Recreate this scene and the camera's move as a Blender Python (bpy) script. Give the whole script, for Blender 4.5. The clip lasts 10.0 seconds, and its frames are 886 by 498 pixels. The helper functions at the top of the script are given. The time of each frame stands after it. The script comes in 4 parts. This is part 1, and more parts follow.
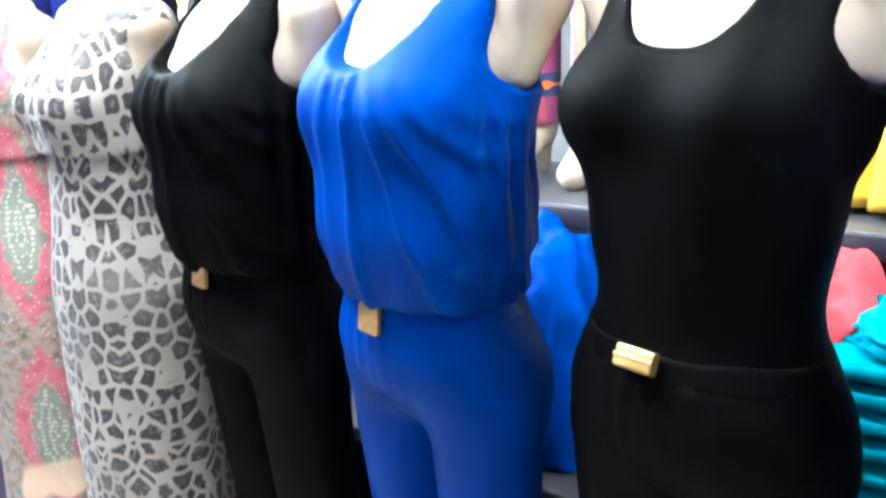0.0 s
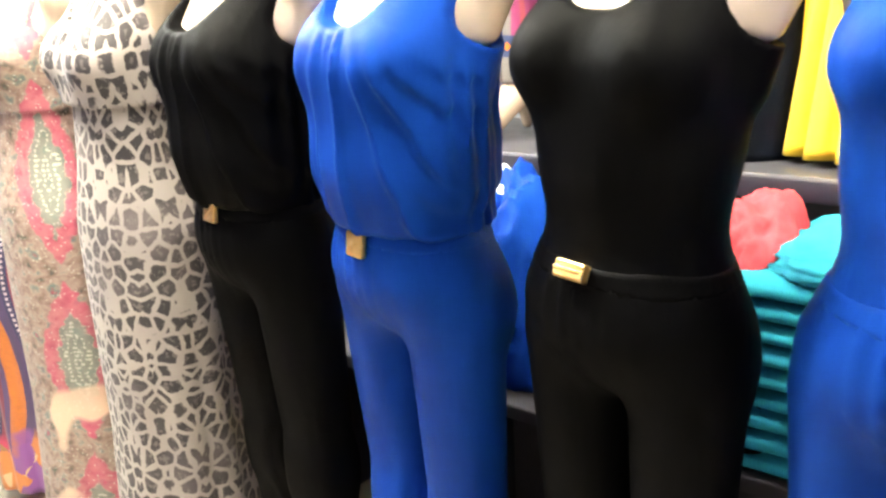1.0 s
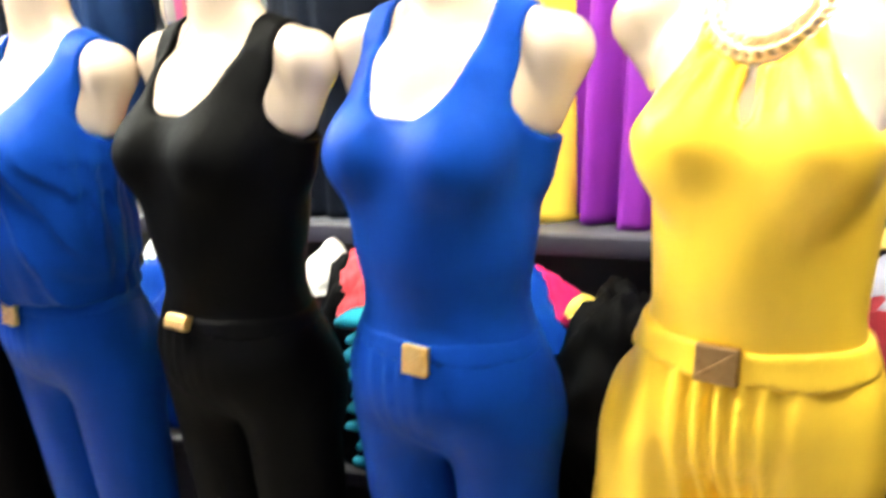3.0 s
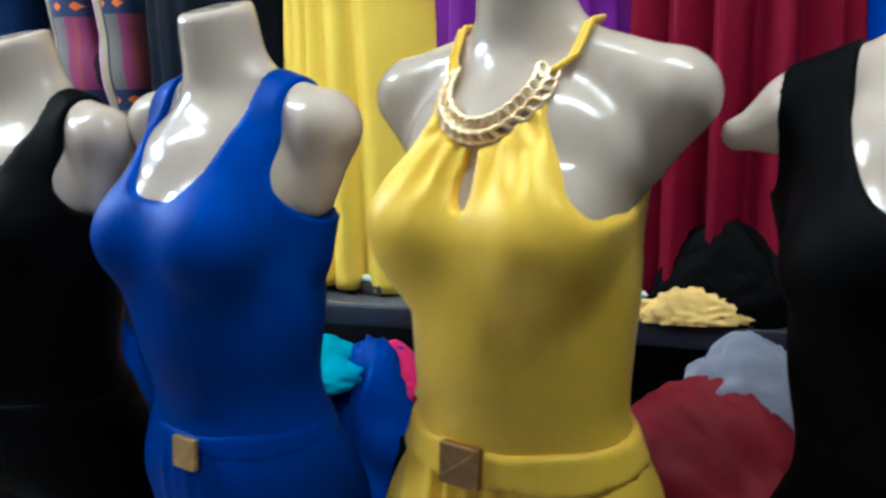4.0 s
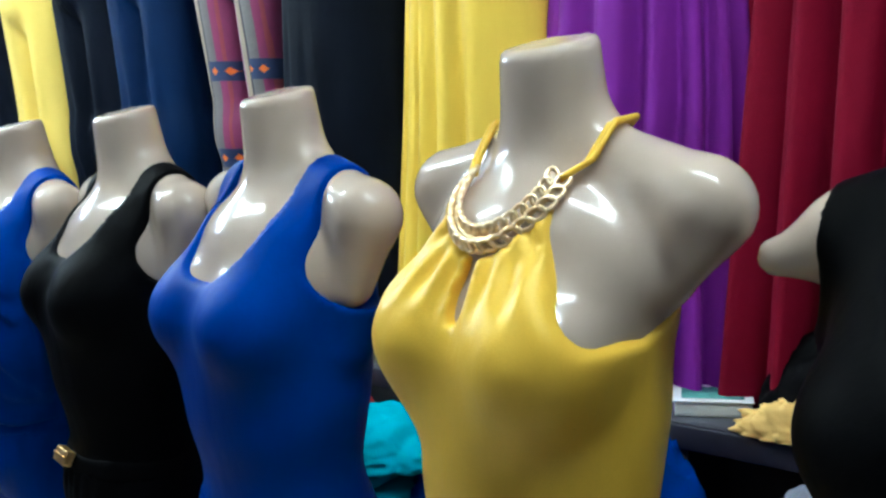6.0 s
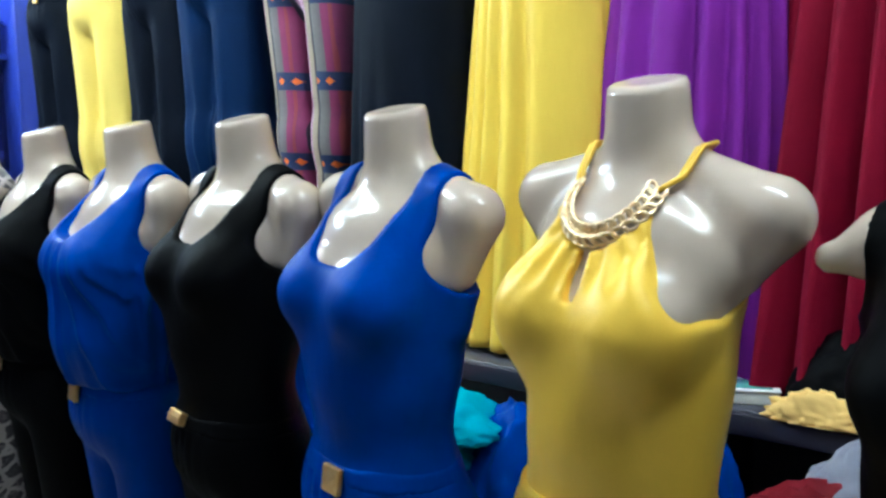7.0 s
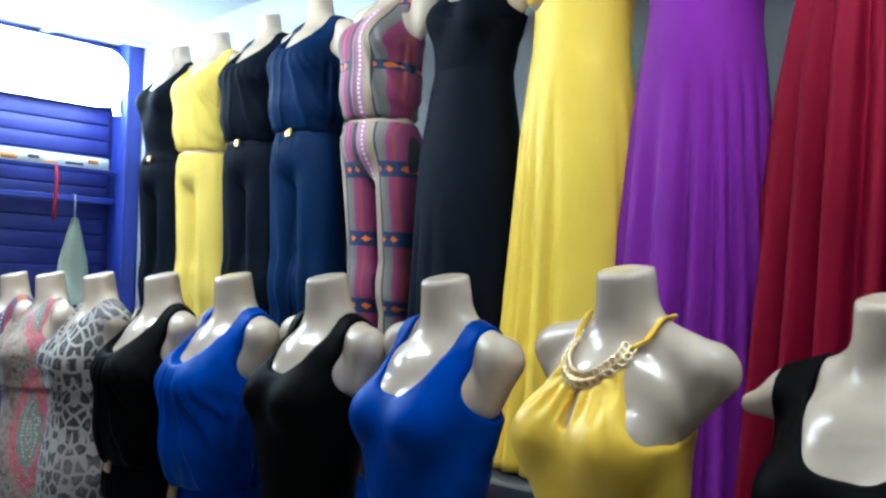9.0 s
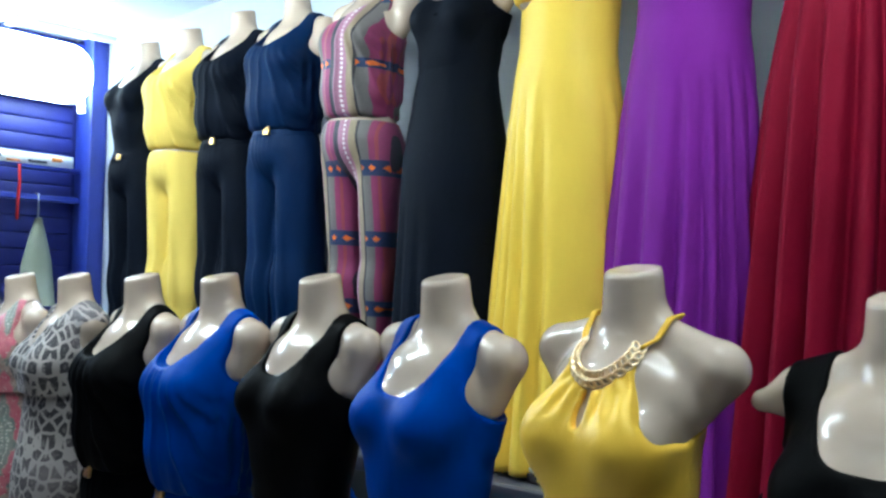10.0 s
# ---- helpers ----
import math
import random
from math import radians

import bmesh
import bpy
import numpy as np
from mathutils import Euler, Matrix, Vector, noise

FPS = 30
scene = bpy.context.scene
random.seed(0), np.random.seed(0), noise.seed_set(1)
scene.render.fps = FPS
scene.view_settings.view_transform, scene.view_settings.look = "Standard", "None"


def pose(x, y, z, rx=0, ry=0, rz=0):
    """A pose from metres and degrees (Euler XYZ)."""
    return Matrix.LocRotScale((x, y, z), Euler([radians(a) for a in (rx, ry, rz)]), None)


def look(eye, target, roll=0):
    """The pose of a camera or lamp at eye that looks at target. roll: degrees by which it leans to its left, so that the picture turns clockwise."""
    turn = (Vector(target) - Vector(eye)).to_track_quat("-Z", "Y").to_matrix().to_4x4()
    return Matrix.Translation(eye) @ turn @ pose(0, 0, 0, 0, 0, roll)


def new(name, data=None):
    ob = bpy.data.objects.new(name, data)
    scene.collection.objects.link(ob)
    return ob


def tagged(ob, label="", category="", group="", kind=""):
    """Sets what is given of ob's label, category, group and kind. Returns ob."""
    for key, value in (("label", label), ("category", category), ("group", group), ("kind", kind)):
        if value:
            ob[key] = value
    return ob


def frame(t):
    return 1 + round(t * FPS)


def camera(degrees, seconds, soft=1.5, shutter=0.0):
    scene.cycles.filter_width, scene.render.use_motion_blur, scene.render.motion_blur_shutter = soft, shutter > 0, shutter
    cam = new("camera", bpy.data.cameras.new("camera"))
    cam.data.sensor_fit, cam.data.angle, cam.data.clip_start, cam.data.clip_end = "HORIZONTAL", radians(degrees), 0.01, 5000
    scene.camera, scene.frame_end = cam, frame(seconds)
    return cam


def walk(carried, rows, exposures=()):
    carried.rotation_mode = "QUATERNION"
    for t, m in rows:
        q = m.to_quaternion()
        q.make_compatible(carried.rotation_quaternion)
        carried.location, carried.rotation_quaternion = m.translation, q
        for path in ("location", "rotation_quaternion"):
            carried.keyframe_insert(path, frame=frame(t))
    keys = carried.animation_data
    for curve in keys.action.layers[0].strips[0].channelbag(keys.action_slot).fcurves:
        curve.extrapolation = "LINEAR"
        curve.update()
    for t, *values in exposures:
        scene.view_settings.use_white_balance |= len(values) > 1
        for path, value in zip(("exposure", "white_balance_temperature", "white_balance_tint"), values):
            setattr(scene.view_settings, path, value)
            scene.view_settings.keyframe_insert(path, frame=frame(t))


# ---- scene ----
cam = camera(54.7, 10.0, soft=2.5, shutter=0.4)
PATH = [
    (0, (0.389, -0.832, 1.331), (-0.843, 0.663, 0.833), -3.5),
    (0.5, (0.453, -0.928, 1.307), (-0.769, 0.558, 0.761), -2.9),
    (1, (0.535, -0.94, 1.326), (-0.704, 0.524, 0.759), -3.3),
    (1.5, (0.69, -0.966, 1.307), (-0.641, 0.431, 0.78), -1.9),
    (2, (0.769, -0.98, 1.361), (-0.463, 0.466, 0.732), -3.9),
    (2.5, (0.823, -1.004, 1.381), (-0.212, 0.587, 0.75), -5.5),
    (3, (0.9, -0.998, 1.394), (0.04, 0.737, 0.894), -3.9),
    (3.2, (0.954, -0.976, 1.365), (0.106, 0.79, 0.961), -3.8),
    (4.5, (1.182, -0.736, 1.427), (0.236, 0.986, 1.055), -4.7),
    (5, (1.146, -0.703, 1.438), (0.166, 1.003, 1.075), -5.0),
    (5.5, (1.201, -0.681, 1.441), (0.064, 0.94, 1.161), -3.9),
    (6, (1.26, -0.666, 1.439), (-0.039, 0.834, 1.188), -3.1),
    (7.5, (1.294, -1.027, 1.463), (0.013, 0.5, 1.295), 0.4),
    (8, (1.397, -1.08, 1.481), (0.049, 0.398, 1.467), 0.7),
    (8.5, (1.49, -1.126, 1.465), (0.111, 0.319, 1.567), 1.7),
    (9, (1.542, -1.162, 1.487), (0.158, 0.279, 1.576), 1.2),
    (9.5, (1.54, -1.182, 1.499), (0.177, 0.279, 1.575), 0.9),
    (10, (1.478, -1.212, 1.489), (0.169, 0.298, 1.576), 0.9),
]
EXPO = [
    (0.0, 2.15, 6200, 5), (0.5, 2.35, 6700, 7), (1.0, 2.35, 8500, 11), (2.0, 2.2, 9000, 10), (2.5, 2.45, 9000, 8), (2.9, 2.3, 8500, 8),
    (3.2, 1.2, 7100, 6), (4.3, 0.22, 5700, 1), (6.0, 0.17, 5750, 0), (7.3, 0.42, 5550, 0), (8.0, 0.55, 5450, -1), (8.7, 0.14, 5600, 0), (9.3, -0.02, 5750, 0), (10.0, -0.04, 5750, 0),
]
walk(cam, [(t, look(eye, target, roll)) for t, eye, target, roll in PATH], EXPO)

# ---- light ----
world = bpy.data.worlds.new("world")
scene.world = world
world.use_nodes = True
world.node_tree.nodes["Background"].inputs["Color"].default_value = (0.75, 0.85, 1.0, 1)
world.node_tree.nodes["Background"].inputs["Strength"].default_value = 0.02


# Bare fluorescent tubes under the ceiling: ends, place, height and strength. Their meshes give the light.
TUBES = [(-1.5, -0.3, -0.50, 2.60, 235), (0.70, 1.90, -0.22, 2.60, 138), (-0.3, 0.9, -1.95, 2.60, 16)]

# ---- materials ----


class Tree:
    """A node material under construction."""

    def __init__(self, name):
        self.mat = bpy.data.materials.new(name)
        self.mat.use_nodes = True
        self.t = self.mat.node_tree
        self.bsdf = self.t.nodes["Principled BSDF"]

    def node(self, kind, **kw):
        n = self.t.nodes.new(kind)
        for k, v in kw.items():
            if k.startswith("i_"):
                self.put(n, k[2:], v)
            elif k == "operation":
                n.operation = v
        return n

    def put(self, n, key, v):
        s = n.inputs[int(key)] if key.isdigit() else n.inputs[key.replace("_", " ")]
        if isinstance(v, bpy.types.NodeSocket):
            self.t.links.new(v, s)
        else:
            s.default_value = v

    def math(self, op, a, b=0.0):
        return self.node("ShaderNodeMath", operation=op, i_0=a, i_1=b).outputs[0]

    def coord(self):
        return self.node("ShaderNodeTexCoord").outputs["Object"]

    def girth(self, sep):
        """Metres round the body from the middle of its front, alike on both sides."""
        th = self.math("ARCTAN2", sep.outputs[0], self.math("MULTIPLY", sep.outputs[1], -1.0))
        return self.math("MULTIPLY", self.math("ABSOLUTE", th), 0.14)

    def noise(self, vec, scale, detail=3.0, rough=0.5):
        return self.node("ShaderNodeTexNoise", i_Vector=vec, i_Scale=scale, i_Detail=detail, i_Roughness=rough).outputs["Fac"]

    def scaled(self, vec, s):
        n = self.node("ShaderNodeMapping", i_Vector=vec)
        n.inputs["Scale"].default_value = s
        return n.outputs[0]

    def ramp(self, fac, stops, hard=False):
        n = self.node("ShaderNodeValToRGB", i_Fac=fac)
        if hard:
            n.color_ramp.interpolation = "CONSTANT"
        e = n.color_ramp.elements
        while len(e) < len(stops):
            e.new(0.5)
        for q, (p, c) in zip(e, stops):
            q.position, q.color = p, (*c, 1)
        return n.outputs[0]

    def mix(self, fac, a, b):
        n = self.t.nodes.new("ShaderNodeMix")
        n.data_type = "RGBA"
        for key, v in ((0, fac), (6, a), (7, b)):
            if isinstance(v, bpy.types.NodeSocket):
                self.t.links.new(v, n.inputs[key])
            else:
                n.inputs[key].default_value = v if key == 0 else (*v, 1)
        return n.outputs[2]

    def bump(self, height, strength, distance=0.002, below=None):
        n = self.node("ShaderNodeBump", i_Height=height, i_Strength=strength, i_Distance=distance)
        if below is not None:
            self.t.links.new(below, n.inputs["Normal"])
        return n.outputs[0]

    def done(self, **kw):
        for k, v in kw.items():
            if isinstance(v, tuple) and len(v) == 3:
                v = (*v, 1)
            self.put(self.bsdf, k, v)
        return self.mat


def cloth(name, color, rough=0.6, sheen=0.0, vary=0.18, spec=0.1, weave=0.25, tint=(1, 1, 1)):
    """Jersey: knitted grain, soft creases, a little unevenness of the dye."""
    m = Tree(name)
    p = m.coord()
    big = m.noise(m.scaled(p, (1, 1, 0.45)), 9.0, 4)
    fine = m.noise(p, 520.0, 2)
    dark = tuple(c * (1 - vary) for c in color)
    lite = tuple(min(1, c * (1 + vary * 0.6)) for c in color)
    col = m.ramp(m.math("ADD", m.math("MULTIPLY", big, 0.75), m.math("MULTIPLY", fine, 0.25)), [(0.3, dark), (0.7, lite)])
    crease = m.noise(m.scaled(p, (1, 1, 0.3)), 26.0, 3)
    nb = m.bump(fine, weave, 0.0006, m.bump(m.noise(m.scaled(p, (1, 1, 0.35)), 75.0, 3), 0.3, 0.0015, m.bump(crease, 0.55, 0.004)))
    return m.done(Base_Color=col, Roughness=rough, Sheen_Weight=sheen, Sheen_Roughness=0.4, Specular_IOR_Level=spec, Specular_Tint=tint, Normal=nb)


def painted(name, color, rough=0.5, vary=0.12, scale=3.0, bump=0.15, metal=0.0):
    m = Tree(name)
    p = m.coord()
    big = m.noise(p, scale, 5, 0.6)
    fine = m.noise(p, 140.0, 3)
    col = m.ramp(m.math("ADD", m.math("MULTIPLY", big, 0.7), m.math("MULTIPLY", fine, 0.3)),
                 [(0.3, tuple(c * (1 - vary) for c in color)), (0.68, tuple(min(1, c * (1 + vary)) for c in color))])
    r = m.math("ADD", m.math("MULTIPLY", big, 0.25), rough - 0.12)
    return m.done(Base_Color=col, Roughness=r, Metallic=metal, Normal=m.bump(fine, bump, 0.001))


def skin_plastic():
    m = Tree("mannequin_plastic")
    p = m.coord()
    big = m.noise(p, 7.0, 4)
    spot = m.noise(p, 60.0, 3)
    col = m.ramp(big, [(0.3, (0.49, 0.385, 0.305)), (0.7, (0.58, 0.465, 0.37))])
    return m.done(Base_Color=col, Roughness=m.math("ADD", m.math("MULTIPLY", spot, 0.10), 0.11), Coat_Weight=0.15, Coat_Roughness=0.06,
                  Normal=m.bump(m.noise(p, 22.0, 2), 0.05, 0.003))


def gold(name="gold_metal", dark=(0.84, 0.50, 0.17), lite=(0.95, 0.66, 0.28), rough=0.3):
    m = Tree(name)
    p = m.coord()
    f = m.noise(p, 90.0, 3)
    return m.done(Base_Color=m.ramp(f, [(0.3, dark), (0.7, lite)]), Metallic=1.0,
                  Roughness=m.math("ADD", m.math("MULTIPLY", f, 0.25), rough))


def leopard():
    m = Tree("leopard_jersey")
    p = m.coord()
    sep = m.node("ShaderNodeSeparateXYZ", i_Vector=p)
    ax = m.math("PINGPONG", m.girth(sep), 0.065)
    az = m.math("MULTIPLY", sep.outputs[2], 0.78)
    comb = m.node("ShaderNodeCombineXYZ", i_X=ax, i_Y=0.0, i_Z=az).outputs[0]
    wob = m.node("ShaderNodeVectorMath", operation="ADD", i_0=comb, i_1=m.scaled(m.node("ShaderNodeTexNoise", i_Vector=p, i_Scale=30.0).outputs["Color"], (0.012, 0.012, 0.012))).outputs[0]
    v = m.node("ShaderNodeTexVoronoi", i_Vector=wob, i_Scale=35.0, i_Randomness=0.8)
    v.feature = "DISTANCE_TO_EDGE"
    d = m.math("ADD", v.outputs["Distance"], m.math("MULTIPLY", m.math("SUBTRACT", m.noise(p, 130.0, 2), 0.5), 0.10))
    light = m.mix(m.noise(p, 12.0, 3), (0.28, 0.24, 0.23), (0.46, 0.41, 0.385))
    spots = m.ramp(d, [(0.0, (1, 1, 1)), (0.10, (1, 1, 1)), (0.15, (0, 0, 0)), (0.36, (0, 0, 0)), (0.46, (0.30, 0.30, 0.30))])
    torn = m.math("GREATER_THAN", m.noise(p, 85.0, 2), 0.60)
    spots = m.math("MAXIMUM", spots, m.math("MULTIPLY", torn, 0.30))
    col = m.mix(spots, (0.042, 0.037, 0.043), light)
    haze = m.ramp(m.noise(p, 6.0, 3), [(0.48, (0, 0, 0)), (0.72, (0.55, 0.55, 0.55))])
    col = m.mix(haze, col, (0.20, 0.165, 0.17))
    return m.done(Base_Color=col, Roughness=0.6, Sheen_Weight=0.1, Specular_IOR_Level=0.3, Normal=m.bump(m.noise(p, 500.0, 2), 0.2, 0.0006))


def paisley():
    m = Tree("paisley_print")
    p = m.coord()
    sep = m.node("ShaderNodeSeparateXYZ", i_Vector=p)
    mir = m.node("ShaderNodeCombineXYZ", i_X=m.girth(sep), i_Y=0.0, i_Z=sep.outputs[2]).outputs[0]
    n1 = m.noise(m.scaled(mir, (1, 1, 0.5)), 14.0, 2)
    n2 = m.noise(mir, 34.0, 3)
    base = m.ramp(n2, [(0.32, (0.07, 0.07, 0.06)), (0.43, (0.24, 0.15, 0.13)), (0.56, (0.34, 0.25, 0.21)), (0.66, (0.12, 0.17, 0.16)), (0.74, (0.30, 0.07, 0.10))])
    # Pointed ovals one below the other: ragged pink rim, grey-green core with rows of pale stitches.
    v0 = m.math("SUBTRACT", m.math("FRACT", m.math("DIVIDE", m.math("ADD", sep.outputs[2], 0.09), 0.44)), 0.5)
    oval = m.math("ADD", m.math("DIVIDE", m.math("ABSOLUTE", m.math("SUBTRACT", m.girth(sep), 0.155)), 0.088), m.math("POWER", m.math("MULTIPLY", m.math("ABSOLUTE", v0), 2.0), 1.6))
    oval = m.math("ADD", oval, m.math("MULTIPLY", m.math("SUBTRACT", n2, 0.5), 0.55))
    pink = m.ramp(oval, [(0.0, (0, 0, 0)), (0.44, (0, 0, 0)), (0.47, (1, 1, 1)), (0.84, (1, 1, 1)), (0.88, (0, 0, 0))])
    core = m.ramp(oval, [(0.0, (1, 1, 1)), (0.41, (1, 1, 1)), (0.46, (0, 0, 0))])
    base = m.mix(m.math("MULTIPLY", core, 0.75), base, (0.17, 0.21, 0.19))
    row = m.math("LESS_THAN", m.math("ABSOLUTE", m.math("SUBTRACT", m.math("FRACT", m.math("ADD", m.math("MULTIPLY", oval, 5.0), 0.2)), 0.5)), 0.16)
    stitch = m.math("MULTIPLY", row, m.math("GREATER_THAN", m.math("FRACT", m.math("MULTIPLY", sep.outputs[2], 95.0)), 0.42))
    base = m.mix(m.math("MULTIPLY", m.math("MULTIPLY", stitch, m.math("ADD", core, 0.2)), 0.5), base, (0.62, 0.58, 0.50))
    col = m.mix(m.math("MULTIPLY", pink, m.math("ADD", 0.25, m.math("MULTIPLY", n1, 0.7))), base, (0.58, 0.06, 0.14))
    peach = m.ramp(m.noise(m.scaled(mir, (1, 1, 0.8)), 7.0, 1), [(0.0, (0, 0, 0)), (0.58, (0, 0, 0)), (0.62, (1, 1, 1))])
    low = m.ramp(sep.outputs[2], [(0.45, (1, 1, 1)), (0.62, (0, 0, 0))])
    col = m.mix(m.math("MULTIPLY", peach, low), col, (0.72, 0.50, 0.38))
    v = m.node("ShaderNodeTexVoronoi", i_Vector=mir, i_Scale=95.0)
    dots = m.ramp(v.outputs["Distance"], [(0.0, (1, 1, 1)), (0.16, (1, 1, 1)), (0.2, (0, 0, 0))])
    col = m.mix(m.math("MULTIPLY", dots, 0.55), col, (0.70, 0.66, 0.58))
    return m.done(Base_Color=col, Roughness=0.6, Sheen_Weight=0.1, Normal=m.bump(m.noise(p, 500.0, 2), 0.2, 0.0006))


def banded(name, period, stops, bands, dot, band_col, line=None, mirror=True, shift=0.0, wave=0.0, hem=None):
    """Upright stripes across x, and bands of dots at heights of even step."""
    m = Tree(name)
    p = m.coord()
    sep = m.node("ShaderNodeSeparateXYZ", i_Vector=p)
    x = sep.outputs[0]
    wob = m.math("MULTIPLY", m.math("SUBTRACT", m.noise(m.scaled(p, (1, 1, 0.5)), 14.0, 2), 0.5), 0.012)
    xx = m.math("ADD", m.girth(sep) if mirror else x, wob)
    if wave:
        xx = m.math("ADD", xx, m.math("MULTIPLY", m.math("SINE", m.math("MULTIPLY", sep.outputs[2], 11.0)), wave))
    fr = m.math("FRACT", m.math("DIVIDE", m.math("ADD", xx, shift), period))
    col = m.ramp(fr, stops, True)
    col = m.mix(m.math("MULTIPLY", m.noise(p, 90.0, 3), 0.4), col, (0.06, 0.04, 0.06))
    if line:
        f0, c = line
        near = m.math("LESS_THAN", m.math("ABSOLUTE", m.math("SUBTRACT", fr, f0)), 0.026)
        tick = m.math("GREATER_THAN", m.math("FRACT", m.math("MULTIPLY", sep.outputs[2], 70.0)), 0.45)
        col = m.mix(m.math("MULTIPLY", near, tick), col, c)
    if hem:
        v = m.node("ShaderNodeTexVoronoi", i_Vector=m.scaled(p, (1, 0.5, 0.7)), i_Scale=26.0)
        tone = m.node("ShaderNodeSeparateColor", i_Color=v.outputs["Color"]).outputs[0]
        flower = m.ramp(tone, [(0.0, (0.60, 0.20, 0.06)), (0.3, (0.50, 0.05, 0.12)), (0.5, (0.30, 0.16, 0.08)), (0.7, (0.62, 0.42, 0.24)), (0.85, (0.25, 0.08, 0.30))], True)
        low = m.ramp(m.math("ADD", sep.outputs[2], m.math("MULTIPLY", m.noise(p, 10.0, 2), 0.25)), [(hem, (1, 1, 1)), (hem + 0.04, (0, 0, 0))])
        col = m.mix(low, col, flower)
    if bands:
        step, off, half = bands
        bz = m.math("SUBTRACT", m.math("FRACT", m.math("DIVIDE", m.math("ADD", sep.outputs[2], off), step)), 0.5)
        inb = m.math("LESS_THAN", m.math("ABSOLUTE", bz), half / step)
        away = m.math("MULTIPLY", m.math("GREATER_THAN", fr, 0.42), m.math("LESS_THAN", fr, 0.86))
        col = m.mix(m.math("MULTIPLY", inb, away), col, band_col)
        du = m.math("SUBTRACT", m.math("FRACT", m.math("DIVIDE", m.math("ADD", xx, 0.012), 0.036)), 0.5)
        rad = m.math("ADD", m.math("ABSOLUTE", m.math("MULTIPLY", du, 0.036)), m.math("ABSOLUTE", m.math("MULTIPLY", bz, step)))
        col = m.mix(m.math("MULTIPLY", m.math("LESS_THAN", rad, 0.0105), m.math("MULTIPLY", inb, away)), col, dot)
    return m.done(Base_Color=col, Roughness=0.6, Sheen_Weight=0.1, Normal=m.bump(m.noise(p, 500.0, 2), 0.2, 0.0006))


def glow(name, color, strength):
    m = Tree(name)
    return m.done(Base_Color=(0.9, 0.9, 0.9), Emission_Color=color, Emission_Strength=strength)


SKIN = skin_plastic()
GOLD = gold()
BRONZE = gold("bronze_metal", (0.34, 0.19, 0.08), (0.48, 0.29, 0.13), 0.34)
PALEGOLD = gold("pale_gold_metal", (0.93, 0.66, 0.36), (0.98, 0.82, 0.56), 0.26)
BLACK = cloth("black_jersey", (0.0016, 0.0016, 0.0020), rough=0.6, vary=0.3, sheen=0.0, spec=0.032)
NAVYBLACK = cloth("blue_black_jersey", (0.0025, 0.0042, 0.0095), rough=0.7, vary=0.3, sheen=0.0, spec=0.06)
BLUE = cloth("royal_blue_jersey", (0.0, 0.036, 0.27), rough=0.5, sheen=0.0, spec=0.13, tint=(0.02, 0.25, 1.0))
NAVY = cloth("navy_jersey", (0.002, 0.013, 0.05), sheen=0.0, spec=0.07)
YELLOW = cloth("yellow_jersey", (0.93, 0.57, 0.06), rough=0.38, sheen=0.0, spec=0.7, tint=(1.0, 0.84, 0.35), vary=0.1)
GOLDYELLOW = cloth("golden_yellow_jersey", (0.99, 0.66, 0.09), rough=0.42, spec=0.4, tint=(1.0, 0.86, 0.45), vary=0.1)
PALEYELLOW = cloth("pale_yellow_jersey", (0.80, 0.59, 0.13), vary=0.1)
PURPLE = cloth("purple_jersey", (0.17, 0.016, 0.25), spec=0.25, tint=(0.8, 0.3, 1.0))
CRIMSON = cloth("crimson_jersey", (0.17, 0.003, 0.018), spec=0.06)
CREAM = cloth("cream_yellow_voile", (0.82, 0.53, 0.17), vary=0.1)
DARKRED = cloth("dark_red_cotton", (0.14, 0.006, 0.012))
TEAL = cloth("teal_cotton", (0.0, 0.37, 0.50))
CORAL = cloth("coral_cotton", (0.72, 0.07, 0.09))
PINK = cloth("hot_pink_cotton", (0.70, 0.02, 0.14))
WHITE = cloth("white_cotton", (0.72, 0.72, 0.74), vary=0.08)
GREYCLOTH = cloth("grey_cotton", (0.20, 0.20, 0.25), vary=0.12)
GREYSHEER = cloth("grey_green_voile", (0.26, 0.28, 0.22), vary=0.15)
LEOPARD = leopard()
PAISLEY = paisley()
TRIBE = [(0.0, (0.44, 0.19, 0.30)), (0.25, (0.34, 0.26, 0.16)), (0.39, (0.02, 0.02, 0.025)), (0.43, (0.17, 0.155, 0.145)), (0.60, (0.30, 0.025, 0.12)), (0.70, (0.36, 0.05, 0.06)), (0.75, (0.27, 0.025, 0.12)), (0.86, (0.012, 0.014, 0.030))]
TRIBAL, TRIBALTOP = (banded(n, 0.165, TRIBE, (0.218, o, h), (0.85, 0.17, 0.02), (0.012, 0.03, 0.10), (0.15, (0.78, 0.72, 0.76)), False, 0.98) for n, o, h in (("tribal_print", 0.129, 0.024), ("tribal_print_top", 0.029, 0.014)))
FOLK = banded("folk_print", 0.12,
              [(0.0, (0.62, 0.17, 0.03)), (0.30, (0.07, 0.04, 0.13)), (0.5, (0.03, 0.03, 0.10)), (0.66, (0.25, 0.03, 0.06)), (0.86, (0.10, 0.05, 0.16))],
              None, None, None, (0.58, (0.55, 0.45, 0.50)), True, 0.02, 0.016, 0.36)
